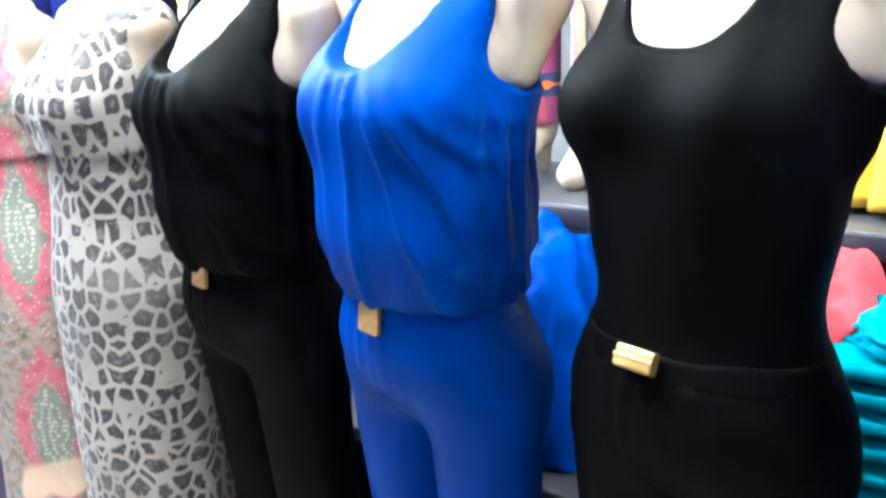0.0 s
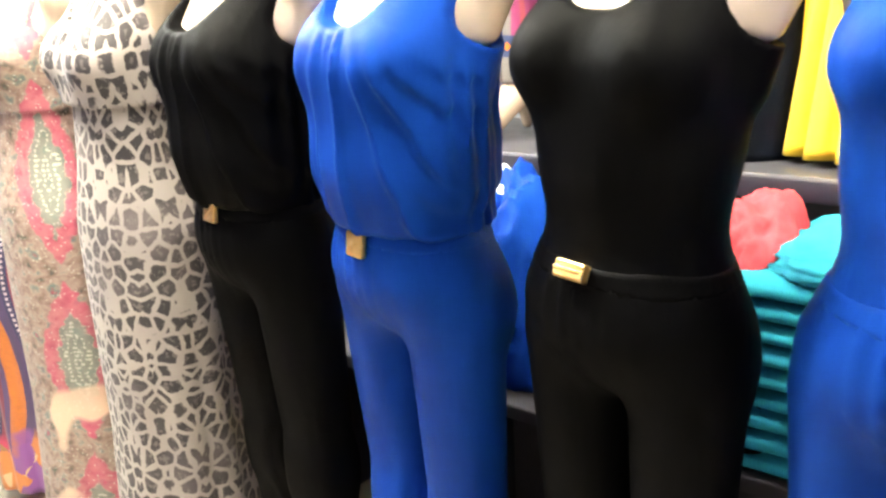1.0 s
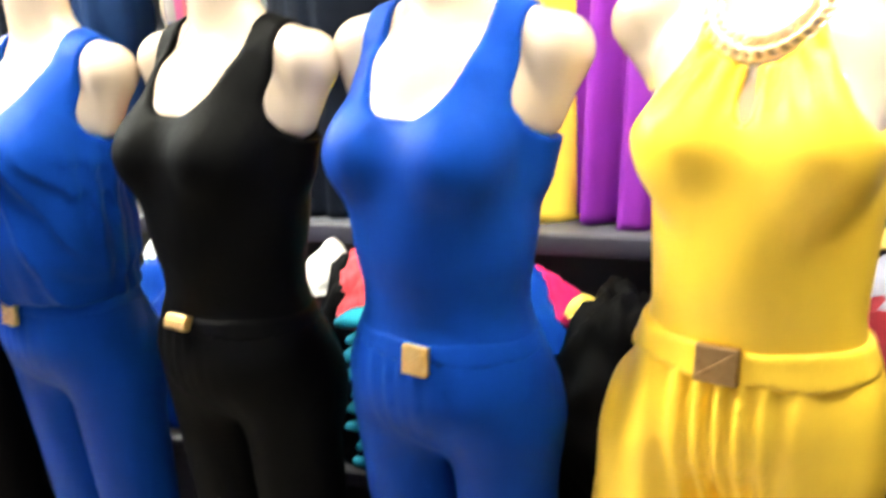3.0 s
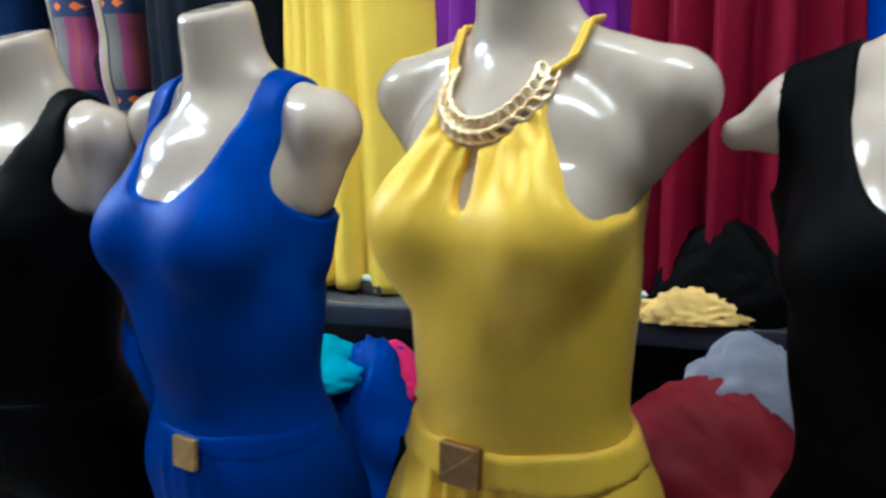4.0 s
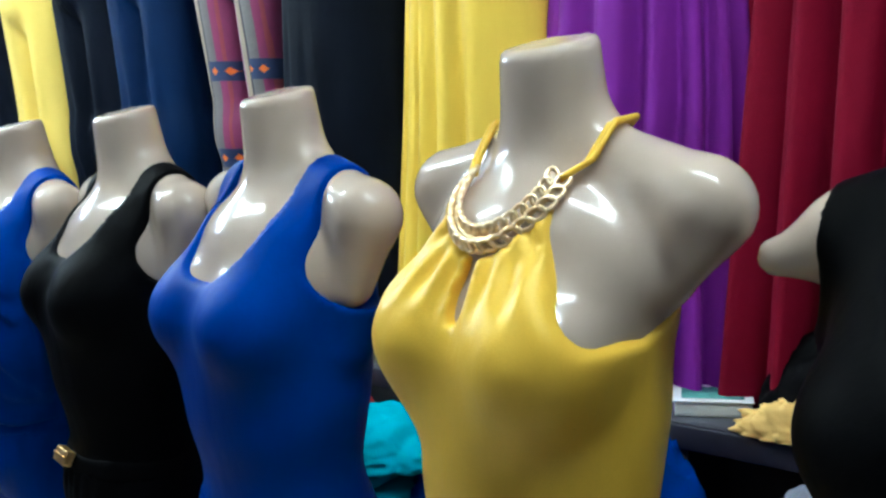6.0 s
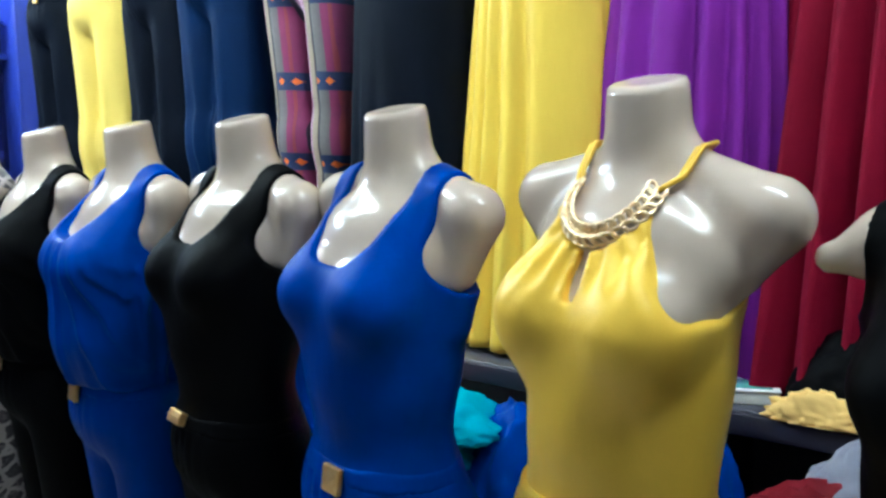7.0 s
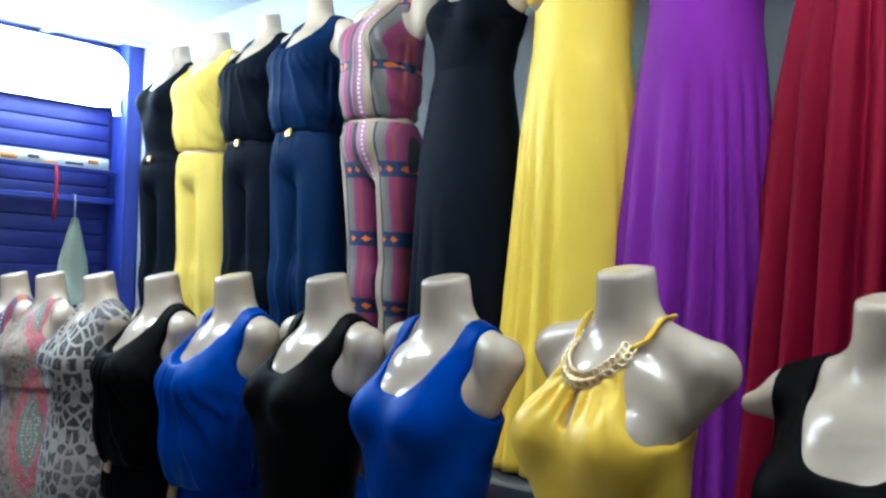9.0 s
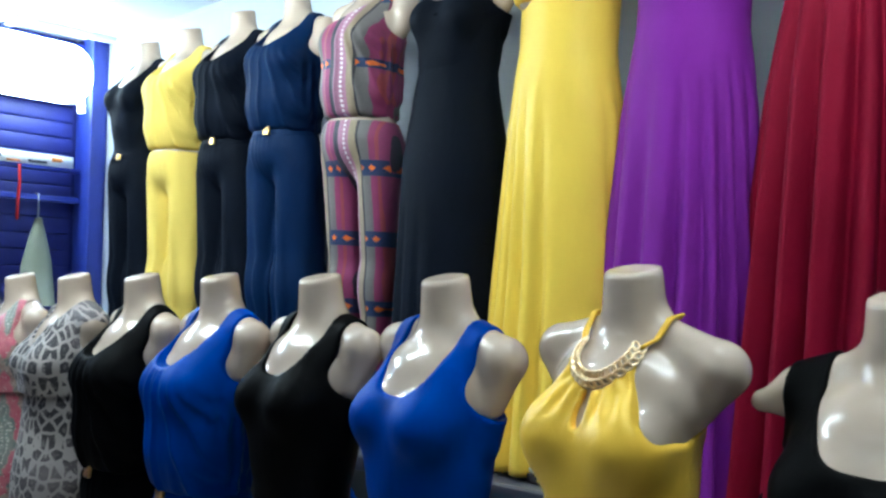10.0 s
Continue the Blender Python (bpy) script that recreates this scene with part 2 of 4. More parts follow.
FOLKB = banded("folk_print_violet", 0.10,
               [(0.0, (0.40, 0.20, 0.12)), (0.25, (0.14, 0.06, 0.22)), (0.5, (0.5, 0.10, 0.05)), (0.7, (0.06, 0.04, 0.12))],
               (0.30, 0.1, 0.02), (0.6, 0.3, 0.05), (0.05, 0.03, 0.10), (0.6, (0.6, 0.55, 0.5)))
WALLPAINT = painted("grey_wall_paint", (0.46, 0.50, 0.56), 0.6, 0.07, 1.6)
# For walls out of view: kept dark so that little light bounces back.
DARKPAINT = painted("deep_blue_unseen_wall_paint", (0.05, 0.06, 0.12), 0.6, 0.1, 1.6)
CEILPAINT = painted("white_ceiling_paint", (0.66, 0.70, 0.74), 0.55, 0.05, 1.2)
BLUEPAINT = painted("blue_gloss_paint", (0.02, 0.035, 0.26), 0.4, 0.25, 5.0)
DARKBLUE = painted("dark_blue_shutter_paint", (0.016, 0.022, 0.17), 0.5, 0.3, 6.0, 0.15)
PURPLEEDGE = painted("violet_shelf_laminate", (0.007, 0.006, 0.018), 0.6, 0.25, 8.0)
SHELFTOP = painted("grey_shelf_laminate", (0.055, 0.055, 0.068), 0.35, 0.2, 9.0)
DARKWOOD = painted("dark_board", (0.02, 0.016, 0.022), 0.6, 0.3, 8.0)
TILE = painted("pale_floor_tile", (0.44, 0.39, 0.33), 0.3, 0.1, 4.0)
GROUT = painted("grey_grout", (0.25, 0.23, 0.21), 0.8, 0.15)
WHITEPLASTIC = painted("white_plastic", (0.75, 0.76, 0.77), 0.4, 0.04)
PAPER = painted("white_paper", (0.74, 0.74, 0.72), 0.6, 0.05, 30.0)
ORANGEINK = painted("orange_ink", (0.60, 0.22, 0.05), 0.6, 0.1)
DARKINK = painted("dark_ink", (0.03, 0.03, 0.05), 0.6, 0.1)
REDRIBBON = cloth("red_ribbon", (0.30, 0.015, 0.02))
METAL = painted("zinc_wire", (0.45, 0.46, 0.48), 0.35, 0.1, 20, 0.1, 0.9)
SCREEN = painted("green_blue_cover", (0.10, 0.30, 0.28), 0.25, 0.3, 25.0)
LAMPGLOW = glow("lamp_glare_glow", (0.80, 0.92, 1.0, 1), 26.0)

# ---- shapes ----


def obj(name, bm, material, parent=None, label="", smooth=False):
    me = bpy.data.meshes.new(name)
    bm.to_mesh(me)
    bm.free()
    return link(name, me, material, parent, label, smooth)


def link(name, me, material, parent=None, label="", smooth=False):
    me.materials.clear()
    me.materials.append(material)
    if smooth:
        me.polygons.foreach_set("use_smooth", [True] * len(me.polygons))
    ob = new(name, me)
    if parent is not None:
        ob.parent = parent
    if label:
        tagged(ob, label)
    return ob


def part(name, bm, material, parent, label=""):
    return obj(name, bm, material, parent, label, True)


def thing(name, m, label, category, group=""):
    ob = new(name)
    ob.empty_display_size = 0.05
    ob.matrix_world = m
    return tagged(ob, label, category, group)


def box(x0, x1, y0, y1, z0, z1, bevel=0.0, bm=None):
    bm = bm or bmesh.new()
    r = bmesh.ops.create_cube(bm, size=1.0)
    for v in r["verts"]:
        v.co = (x0 + (v.co.x + 0.5) * (x1 - x0), y0 + (v.co.y + 0.5) * (y1 - y0), z0 + (v.co.z + 0.5) * (z1 - z0))
    if bevel:
        es = list({e for v in r["verts"] for e in v.link_edges})
        bmesh.ops.bevel(bm, geom=es, offset=bevel, segments=2, affect="EDGES", profile=0.5)
    return bm


def sweep(points, radius, sides=8, bm=None):
    """A round rope through points."""
    bm = bm or bmesh.new()
    pts = [Vector(q) for q in points]
    rings = []
    for i, q in enumerate(pts):
        d = (pts[min(i + 1, len(pts) - 1)] - pts[max(i - 1, 0)]).normalized()
        u = d.orthogonal().normalized() if not rings else (u - d * u.dot(d)).normalized()
        w = d.cross(u)
        rings.append([bm.verts.new(q + radius * (math.cos(2 * math.pi * k / sides) * u + math.sin(2 * math.pi * k / sides) * w)) for k in range(sides)])
    for a, b in zip(rings, rings[1:]):
        for k in range(sides):
            bm.faces.new((a[k], a[(k + 1) % sides], b[(k + 1) % sides], b[k]))
    bm.faces.new(rings[0][::-1])
    bm.faces.new(rings[-1])
    return bm


# Solid forms as distance fields, meshed by surface nets.


def nets(f, lo, hi, h):
    ax = [np.arange(lo[i], hi[i] + h, h) for i in range(3)]
    v = f(*np.meshgrid(*ax, indexing="ij"))
    n = v.shape
    inside = v < 0
    c = [slice(0, -1), slice(1, None)]
    total = np.zeros((n[0] - 1, n[1] - 1, n[2] - 1), int)
    for i in (0, 1):
        for j in (0, 1):
            for k in (0, 1):
                total += inside[c[i], c[j], c[k]]
    act = (total > 0) & (total < 8)
    idx = np.full(act.shape, -1)
    cells = np.argwhere(act)
    idx[act] = np.arange(len(cells))
    pos, cnt = np.zeros((len(cells), 3)), np.zeros(len(cells))
    corner = [(i, j, k) for i in (0, 1) for j in (0, 1) for k in (0, 1)]
    for a in corner:
        for d in range(3):
            if a[d]:
                continue
            b = list(a)
            b[d] = 1
            ia, ib = cells + a, cells + b
            va, vb = v[tuple(ia.T)], v[tuple(ib.T)]
            cross = (va < 0) != (vb < 0)
            t = np.where(cross, va / np.where(va == vb, 1, va - vb), 0)
            q = np.array(a, float) + np.outer(t, np.eye(3)[d])
            pos += q * cross[:, None]
            cnt += cross
    pos = (pos / cnt[:, None] + cells) * h + np.array(lo)
    for _ in range(2):
        e = h * 0.15
        X, Y, Z = pos.T
        f0 = f(X, Y, Z)
        g = np.stack([f(X + e, Y, Z) - f(X - e, Y, Z), f(X, Y + e, Z) - f(X, Y - e, Z), f(X, Y, Z + e) - f(X, Y, Z - e)], 1) / (2 * e)
        step = -f0 / np.maximum((g * g).sum(1), 0.2)
        pos += g * np.clip(step, -0.4 * h, 0.4 * h)[:, None]
    quads = []
    for d in range(3):
        o1, o2 = [q for q in range(3) if q != d]
        sl_a, sl_b = [slice(None)] * 3, [slice(None)] * 3
        sl_a[d], sl_b[d] = slice(0, -1), slice(1, None)
        cr = np.argwhere(inside[tuple(sl_a)] != inside[tuple(sl_b)])
        cr = cr[(cr[:, o1] > 0) & (cr[:, o2] > 0) & (cr[:, o1] < n[o1] - 1) & (cr[:, o2] < n[o2] - 1)]
        s = inside[tuple(cr.T)]
        e1, e2 = np.eye(3, dtype=int)[o1], np.eye(3, dtype=int)[o2]
        q = np.stack([idx[tuple(w.T)] for w in (cr - e1 - e2, cr - e2, cr, cr - e1)], 1)
        flip = s if d != 1 else ~s
        q[~flip] = q[~flip][:, ::-1]
        quads.append(q)
    quads = np.concatenate(quads)
    me = bpy.data.meshes.new("form")
    me.vertices.add(len(pos))
    me.vertices.foreach_set("co", pos.ravel())
    me.loops.add(4 * len(quads))
    me.loops.foreach_set("vertex_index", quads.ravel())
    me.polygons.add(len(quads))
    me.polygons.foreach_set("loop_start", np.arange(0, 4 * len(quads), 4))
    me.polygons.foreach_set("use_smooth", np.ones(len(quads), bool))
    me.update(calc_edges=True)
    me.validate()
    return me


def smin(a, b, k):
    h = np.clip(0.5 + 0.5 * (b - a) / k, 0, 1)
    return b + (a - b) * h - k * h * (1 - h)


def smax(a, b, k):
    return -smin(-a, -b, k)


def ell(X, Y, Z, c, r):
    x, y, z = (X - c[0]) / r[0], (Y - c[1]) / r[1], (Z - c[2]) / r[2]
    k0 = np.sqrt(x * x + y * y + z * z)
    k1 = np.sqrt((x / r[0]) ** 2 + (y / r[1]) ** 2 + (z / r[2]) ** 2)
    return k0 * (k0 - 1) / np.maximum(k1, 1e-6)


def cap(X, Y, Z, a, b, ra, rb):
    a, b = np.array(a), np.array(b)
    d = b - a
    t = np.clip(((X - a[0]) * d[0] + (Y - a[1]) * d[1] + (Z - a[2]) * d[2]) / (d @ d), 0, 1)
    return np.sqrt((X - a[0] - t * d[0]) ** 2 + (Y - a[1] - t * d[1]) ** 2 + (Z - a[2] - t * d[2]) ** 2) - (ra + (rb - ra) * t)


def flat_ell(u, v, cu, cv, ru, rv):
    """An ellipse in a plane; inside is minus."""
    a, b = (u - cu) / ru, (v - cv) / rv
    k0 = np.sqrt(a * a + b * b)
    k1 = np.sqrt((a / ru) ** 2 + (b / rv) ** 2)
    return k0 * (k0 - 1) / np.maximum(k1, 1e-6)


BUILD = {"slim": 0.0, "stub": False}


def stance(Y, Z):
    """The hips and belly stand forward of the neck."""
    return Y + np.interp(Z, [0.0, 0.5, 0.9, 1.05, 1.25, 1.38], [-0.035, -0.02, 0.02, 0.026, 0.016, 0.0])


def sway(X, Z):
    return X + 0.028 * np.interp(Z, [0.75, 0.98], [1, 0]) if BUILD["slim"] else X


def torso(X, Y, Z, k=0.03):
    Y = stance(Y, Z)
    if BUILD["slim"]:
        X = sway(X, Z)
        w = 1 + BUILD["slim"] * np.interp(Z, [0.8, 1.0, 1.22, 1.32], [0.3, 1, 1, 0])
        X, Y = X * w, Y * w
    A = np.abs(X)
    d = ell(X, Y, Z, (0, 0.015, 1.225), (0.117, 0.092, 0.16))
    d = smin(d, ell(X, Y, Z, (0, 0.004, 1.318), (0.126, 0.082, 0.085)), 0.05)
    d = smin(d, ell(X, Y, Z, (0, 0.012, 1.07), (0.110, 0.085, 0.20)), 0.04)
    d = smin(d, ell(X, Y, Z, (0, 0.012, 0.935), (0.148, 0.102, 0.098)), 0.06)
    d = smin(d, cap(A, Y, Z, (0.065, 0.050, 0.875), (0.065, 0.045, 0.86), 0.072, 0.072), 0.05)
    A = np.sqrt(X * X + 0.0006)
    return smin(d, ell(A, Y, Z, (0.066, -0.064, 1.250), (0.055, 0.058, 0.060)), k)


def shoulders(X, Y, Z):
    tip = (0.132, 0.018, 1.366) if BUILD["stub"] else (0.143, 0.022, 1.372)
    return cap(np.abs(X), Y, Z, (0.04, 0.025, 1.405), tip, 0.034, 0.038)


def limbs(X, Y, Z):
    """Upper arms, cut off short and tapering."""
    if BUILD["stub"]:
        a, b, ra, rb = (0.140, 0.016, 1.358), (0.184, -0.004, 1.346), 0.034, 0.016
    elif BUILD["slim"]:
        a, b, ra, rb = (0.151, 0.020, 1.366), (0.122, 0.010, 1.312), 0.037, 0.025
    else:
        a, b, ra, rb = (0.149, 0.020, 1.366), (0.132, 0.010, 1.290), 0.037, 0.024
    return smin(shoulders(X, Y, Z), cap(np.abs(X), Y, Z, a, b, ra, rb), 0.02)


def neck(X, Y, Z):
    d = cap(X, Y, Z, (0, 0.022, 1.36), (0, 0.0, 1.54), 0.056, 0.042)
    return smax(d, (Z - 1.507) - 0.24 * Y, 0.008)


def legs(X, Y, Z):
    A, Y = np.abs(sway(X, Z)), stance(Y, Z)
    d = cap(A, Y, Z, (0.076, 0.015, 0.86), (0.068, 0.0, 0.47), 0.060, 0.042)
    d = smin(d, cap(A, Y, Z, (0.068, 0.0, 0.47), (0.070, 0.02, 0.11), 0.041, 0.030), 0.03)
    d = smin(d, cap(A, Y, Z, (0.072, 0.02, 0.10), (0.078, -0.092, 0.034), 0.036, 0.032), 0.03)
    d = smin(d, cap(A, Y, Z, (0.075, 0.035, 0.10), (0.075, 0.05, 0.012), 0.026, 0.012), 0.02)
    return d


def figure(X, Y, Z):
    d = smin(torso(X, Y, Z), limbs(X, Y, Z), 0.022)
    d = smin(d, neck(X, Y, Z), 0.032)
    return smin(d, legs(X, Y, Z), 0.045)


def bust(X, Y, Z):
    d = smin(torso(X, Y, Z), limbs(X, Y, Z), 0.022)
    return smin(d, neck(X, Y, Z), 0.032)


def dressed(X, Y, Z, straps=True):
    """The form that stretched jersey takes: it bridges the hollows."""
    S = stance(Y, Z)
    d = smin(torso(X, Y, Z, 0.04), ell(X, S, Z, (0, -0.034, 1.248), (0.076, 0.052, 0.050)), 0.03)
    d = smin(d, ell(X, S, Z, (0, -0.006, 1.16), (0.106, 0.089, 0.11)), 0.05)
    near = 0.016 + 0.035 * np.exp(-(X / 0.07) ** 2)
    d = smax(d, bust(X, Y, Z) - near, 0.01)
    if straps:
        d = smin(smin(d, shoulders(X, Y, Z), 0.035), neck(X, Y, Z), 0.032)
        d = smin(d, cap(np.abs(X), Y, Z, (0.122, 0.018, 1.295), (0.108, 0.014, 1.225), 0.031, 0.026), 0.03)
    return d


def arm_hole(X, Y, Z, inner=0.118, tall=0.086):
    return smax(flat_ell(Y, Z, 0.022, 1.350, 0.078, tall), inner - np.abs(X), 0.012)


def scoop(X, Y, Z, low=1.30, half=0.082, back=1.35):
    def round_u(bottom):
        a, b = np.abs(X) / half, np.maximum(1.455 - Z, 0) / (1.455 - bottom)
        return ((a ** 2.9 + b ** 2.9) ** (1 / 2.9) - 1) * half
    t = np.clip(Y / 0.05, 0, 1)
    return round_u(low) * (1 - t) + round_u(back) * t


def tank_top(X, Y, Z, low=1.294, half=0.075, inner=0.115, bottom=1.005, tall=0.086):
    d = dressed(X, Y, Z) - 0.005
    d = smax(d, -scoop(X, Y, Z, low, half), 0.004)
    d = smax(d, -arm_hole(X, Y, Z, inner, tall), 0.004)
    return smax(d, bottom - Z, 0.006)


def blouse_top(X, Y, Z, low=1.294, half=0.077, bottom=1.008, one=False):
    d = dressed(X, Y, Z) - 0.006
    d = smin(d, ell(X, Y, Z, (0, -0.026, 1.105), (0.136, 0.115, 0.125)), 0.06)
    d = smin(d, ell(X, Y, Z, (0, -0.042, 1.24), (0.115, 0.098, 0.10)), 0.05)
    low_t = np.clip((1.30 - Z) / 0.06, 0, 1)
    ridge = 0.0
    for cx, w, a, lean in ((0.016, 0.008, 0.0085, 0.0), (-0.030, 0.012, 0.005, -0.05), (0.050, 0.010, 0.008, 0.45), (0.075, 0.010, 0.008, 0.75), (0.098, 0.010, 0.007, 1.0), (0.118, 0.011, 0.006, 1.2), (-0.07, 0.012, 0.004, -0.2)):
        ridge = ridge + a * np.exp(-((X - cx - lean * (1.28 - Z) * 0.5) / w) ** 2)
    d = d - ridge * low_t * np.clip((-Y + 0.02) / 0.03, 0, 1)
    pinch = np.sin(X * 210 + 3 * np.sin(X * 31)) * np.exp(-((Z - 1.275) / 0.03) ** 2) * np.exp(-(X / 0.05) ** 2)
    sag = np.sin((np.abs(X) * 0.9 + Z * 0.7) * 120 + 2 * np.sin(X * 20)) * np.clip((np.abs(X) - 0.06) / 0.06, 0, 1) * np.clip((1.16 - Z) / 0.1, 0, 1)
    ang = np.arctan2(X, -Y + 0.02)
    fan = np.sin(ang * 19 + 1.5 * np.sin(ang * 5) + 6 * (1.25 - Z)) + 0.6 * np.sin(ang * 31 + 9 * Z)
    fan = fan * np.clip((1.28 - Z) / 0.08, 0, 1) * (0.55 + 0.45 * np.sin(ang * 3.1 + Z * 8))
    d = d + 0.0014 * pinch + 0.003 * sag + np.interp(ang, [-1.0, 0.0, 0.5, 2.4], [0.0005, 0.0010, 0.0030, 0.0045]) * fan
    if one:
        d = smax(d, (Z - np.interp(X, [-0.2, -0.12, 0.0, 0.05, 0.078, 0.10], [1.265, 1.285, 1.325, 1.365, 1.45, 1.5])) * 0.7, 0.004)
    else:
        d = smax(d, -scoop(X, Y, Z, low, half), 0.004)
    d = smax(d, -arm_hole(X, Y, Z, 0.122), 0.004)
    return smax(d, bottom - Z, 0.022)


def trousers(X, Y, Z, wide=0.0, pleat=0.0022, top=1.0, hem=0.04):
    A, S = np.abs(sway(X, Z)), stance(Y, Z)
    low = np.clip((0.85 - Z) / 0.8, 0, 1)
    d = dressed(X, Y, Z) - 0.006
    d = smin(d, cap(A, S, Z, (0.082, 0.012, 0.875), (0.073, 0.005, 0.47), 0.075 + wide * 0.4, 0.059 + wide), 0.022)
    d = smin(d, cap(A, S, Z, (0.070, 0.005, 0.49), (0.074, 0.015, -0.05), 0.058 + wide, 0.064 + wide * 1.3), 0.05)
    th = np.arctan2(X - np.sign(X) * 0.04 * low, -Y)
    gather = np.sin(X * 190 + 4 * np.sin(X * 27)) * np.clip((Z - (0.60 if pleat > 0.005 else 0.80)) / (0.10 if pleat > 0.005 else 0.20), 0, 1) * (0.25 + np.exp(-((X + 0.02) / 0.05) ** 2) + (0.9 if pleat > 0.005 else 0.0))
    drape = np.sin(th * 9 + 4 * np.sin(Z * 2.1) + np.sign(X)) * np.clip((0.9 - Z) / 0.35, 0, 1)
    d = d + min(pleat, 0.0028) * gather + (0.002 + wide * 0.16) * drape
    d = smax(d, Z - top, 0.006)
    return smax(d, hem - Z, 0.004)


def belt_band(X, Y, Z, z=1.005, half=0.0150, off=0.0066):
    d = dressed(X, Y, Z) - off
    return smax(d, np.abs(Z - z) - half + 0.0015 * np.sin(X * 60), 0.005)


HALTER_EDGE = ([0.0, 0.05, 0.062, 0.075, 0.095, 0.117, 0.135, 0.3], [1.40, 1.395, 1.350, 1.324, 1.292, 1.264, 1.256, 1.25])


def halter_top(X, Y, Z, bottom=1.03):
    A = np.abs(X)
    gat = np.sin(X * 230 + 2 * np.sin(X * 40)) * np.clip((Z - 1.262) / 0.05, 0, 1) * np.clip((-Y - 0.01) / 0.03, 0, 1)
    ray = np.sin(np.arctan2(X, 1.40 - Z) * 26) * np.clip((Z - 1.25) / 0.05, 0, 1)
    d = dressed(X, Y, Z, False) - 0.007 + 0.0018 * gat + 0.0020 * ray
    edge = np.interp(A, *HALTER_EDGE)
    t = np.clip((Y + 0.02) / 0.06, 0, 1)
    d = smax(d, (Z - (edge * (1 - t) + 1.295 * t)) * 0.75, 0.004)
    d = smax(d, -flat_ell(X, Z, 0, 1.408, 0.060, 0.082), 0.004)
    drop = flat_ell(X, Z, 0.0, 1.297, 0.0095 * np.clip((1.345 - Z) / 0.05, 0.25, 1), 0.026)
    hole = smin(drop, flat_ell(X, Z, 0.0, 1.318, 0.0036, 0.03), 0.006)
    d = np.where(Y < 0.0, smax(d, -hole, 0.003), d)
    d = smax(d, torso(X, Y, Z) - 0.0065 - 0.03 * np.exp(-(X / 0.075) ** 2), 0.008)
    return smax(d, bottom - Z, 0.006)


def v_top(X, Y, Z, bottom=1.165):
    d = dressed(X, Y, Z) - 0.006
    vee = (np.abs(X) * 0.92 - (Z - 1.275) * 0.42)
    d = smax(d, -smax(vee, -(Z - 1.2), 0.01), 0.004) if bottom > 1.1 else d
    d = smax(d, 1.235 + np.abs(X) * 0.1 - Z - 0.0, 0.004) if bottom > 1.3 else d
    return smax(d, bottom - Z, 0.005)


def cup_top(X, Y, Z, bottom=1.14):
    A = np.abs(X)
    d = dressed(X, Y, Z) - 0.007
    edge = np.interp(A, [0.0, 0.03, 0.06, 0.09, 0.12, 0.17, 0.3], [1.245, 1.30, 1.43, 1.43, 1.31, 1.225, 1.22])
    t = np.clip((Y - 0.03) / 0.04, 0, 1)
    d = smax(d, (Z - (edge * (1 - t) + 1.22 * t)) * 0.5, 0.004)
    return smax(d, bottom - Z, 0.005)


def loft(profile, folds, seed, name="form", around=180, rows=60):
    """A hanging skirt: profile rows of height, half width, half depth, offset; folds: count, depth at the hem, height where they begin."""
    rnd = random.Random(seed)
    count, depth, start = folds
    ph = [rnd.uniform(0, 6.28) for _ in range(6)]
    zs = [q[0] for q in profile]
    z_hi, z_lo = zs[0], zs[-1]
    bm = bmesh.new()
    rings = []
    heights = [z_hi + (z_lo - z_hi) * i / rows for i in range(rows + 1)]
    inner = [(z_lo + 0.001, 0.006), (z_lo + 0.06, 0.008)]
    for z, inset in [(z, 0.0) for z in heights] + inner:
        rx, ry, yo = (np.interp(z, zs[::-1], [q[k] for q in profile][::-1]) for k in (1, 2, 3))
        a = max(0.0, min(1.0, (start - z) / max(start - z_lo, 0.01))) ** 0.8
        ring = []
        for k in range(around):
            th = 2 * math.pi * k / around
            w = th + 0.25 * math.sin(2 * th + ph[0]) + 0.13 * math.sin(3 * th + ph[1] + z)
            f = math.sin(count * w + ph[2]) * 0.7 + math.sin((count * 1.7) // 1 * w + ph[3] + 0.8 * z) * 0.4
            f = math.copysign(abs(f) ** 0.8, f)
            f = f * 0.45 + 0.75 * (0.45 - 1.6 * (0.5 - 0.5 * math.sin(count * w + ph[2] + 0.4 * math.sin(2.2 * z + ph[5]))) ** 3)
            nx, ny = math.cos(th), math.sin(th)
            off = depth * a * f - inset
            lean = -float(np.interp(z, [0.0, 0.5, 0.9, 1.05, 1.25], [0.0, 0.012, 0.022, 0.026, 0.016]))
            ring.append(bm.verts.new((rx * nx + nx * off, yo + lean + ry * ny + ny * off, z + (0.004 * math.sin(3 * th + ph[4]) if z < z_lo + 0.07 else 0))))
        rings.append(ring)
    for a, b in zip(rings, rings[1:]):
        for k in range(around):
            bm.faces.new((a[k], b[k], b[(k + 1) % around], a[(k + 1) % around]))
    bm.faces.new(rings[-1])
    bm.faces.new(rings[0][::-1])
    bm.normal_update()
    me = bpy.data.meshes.new(name)
    bm.to_mesh(me)
    bm.free()
    return me


def front(x, z, f, extra=0.0):
    ys = np.linspace(-0.25, 0.0, 500)
    v = f(np.full(500, x), ys, np.full(500, z))
    hit = np.argmax(v < 0)
    return ys[hit] - extra


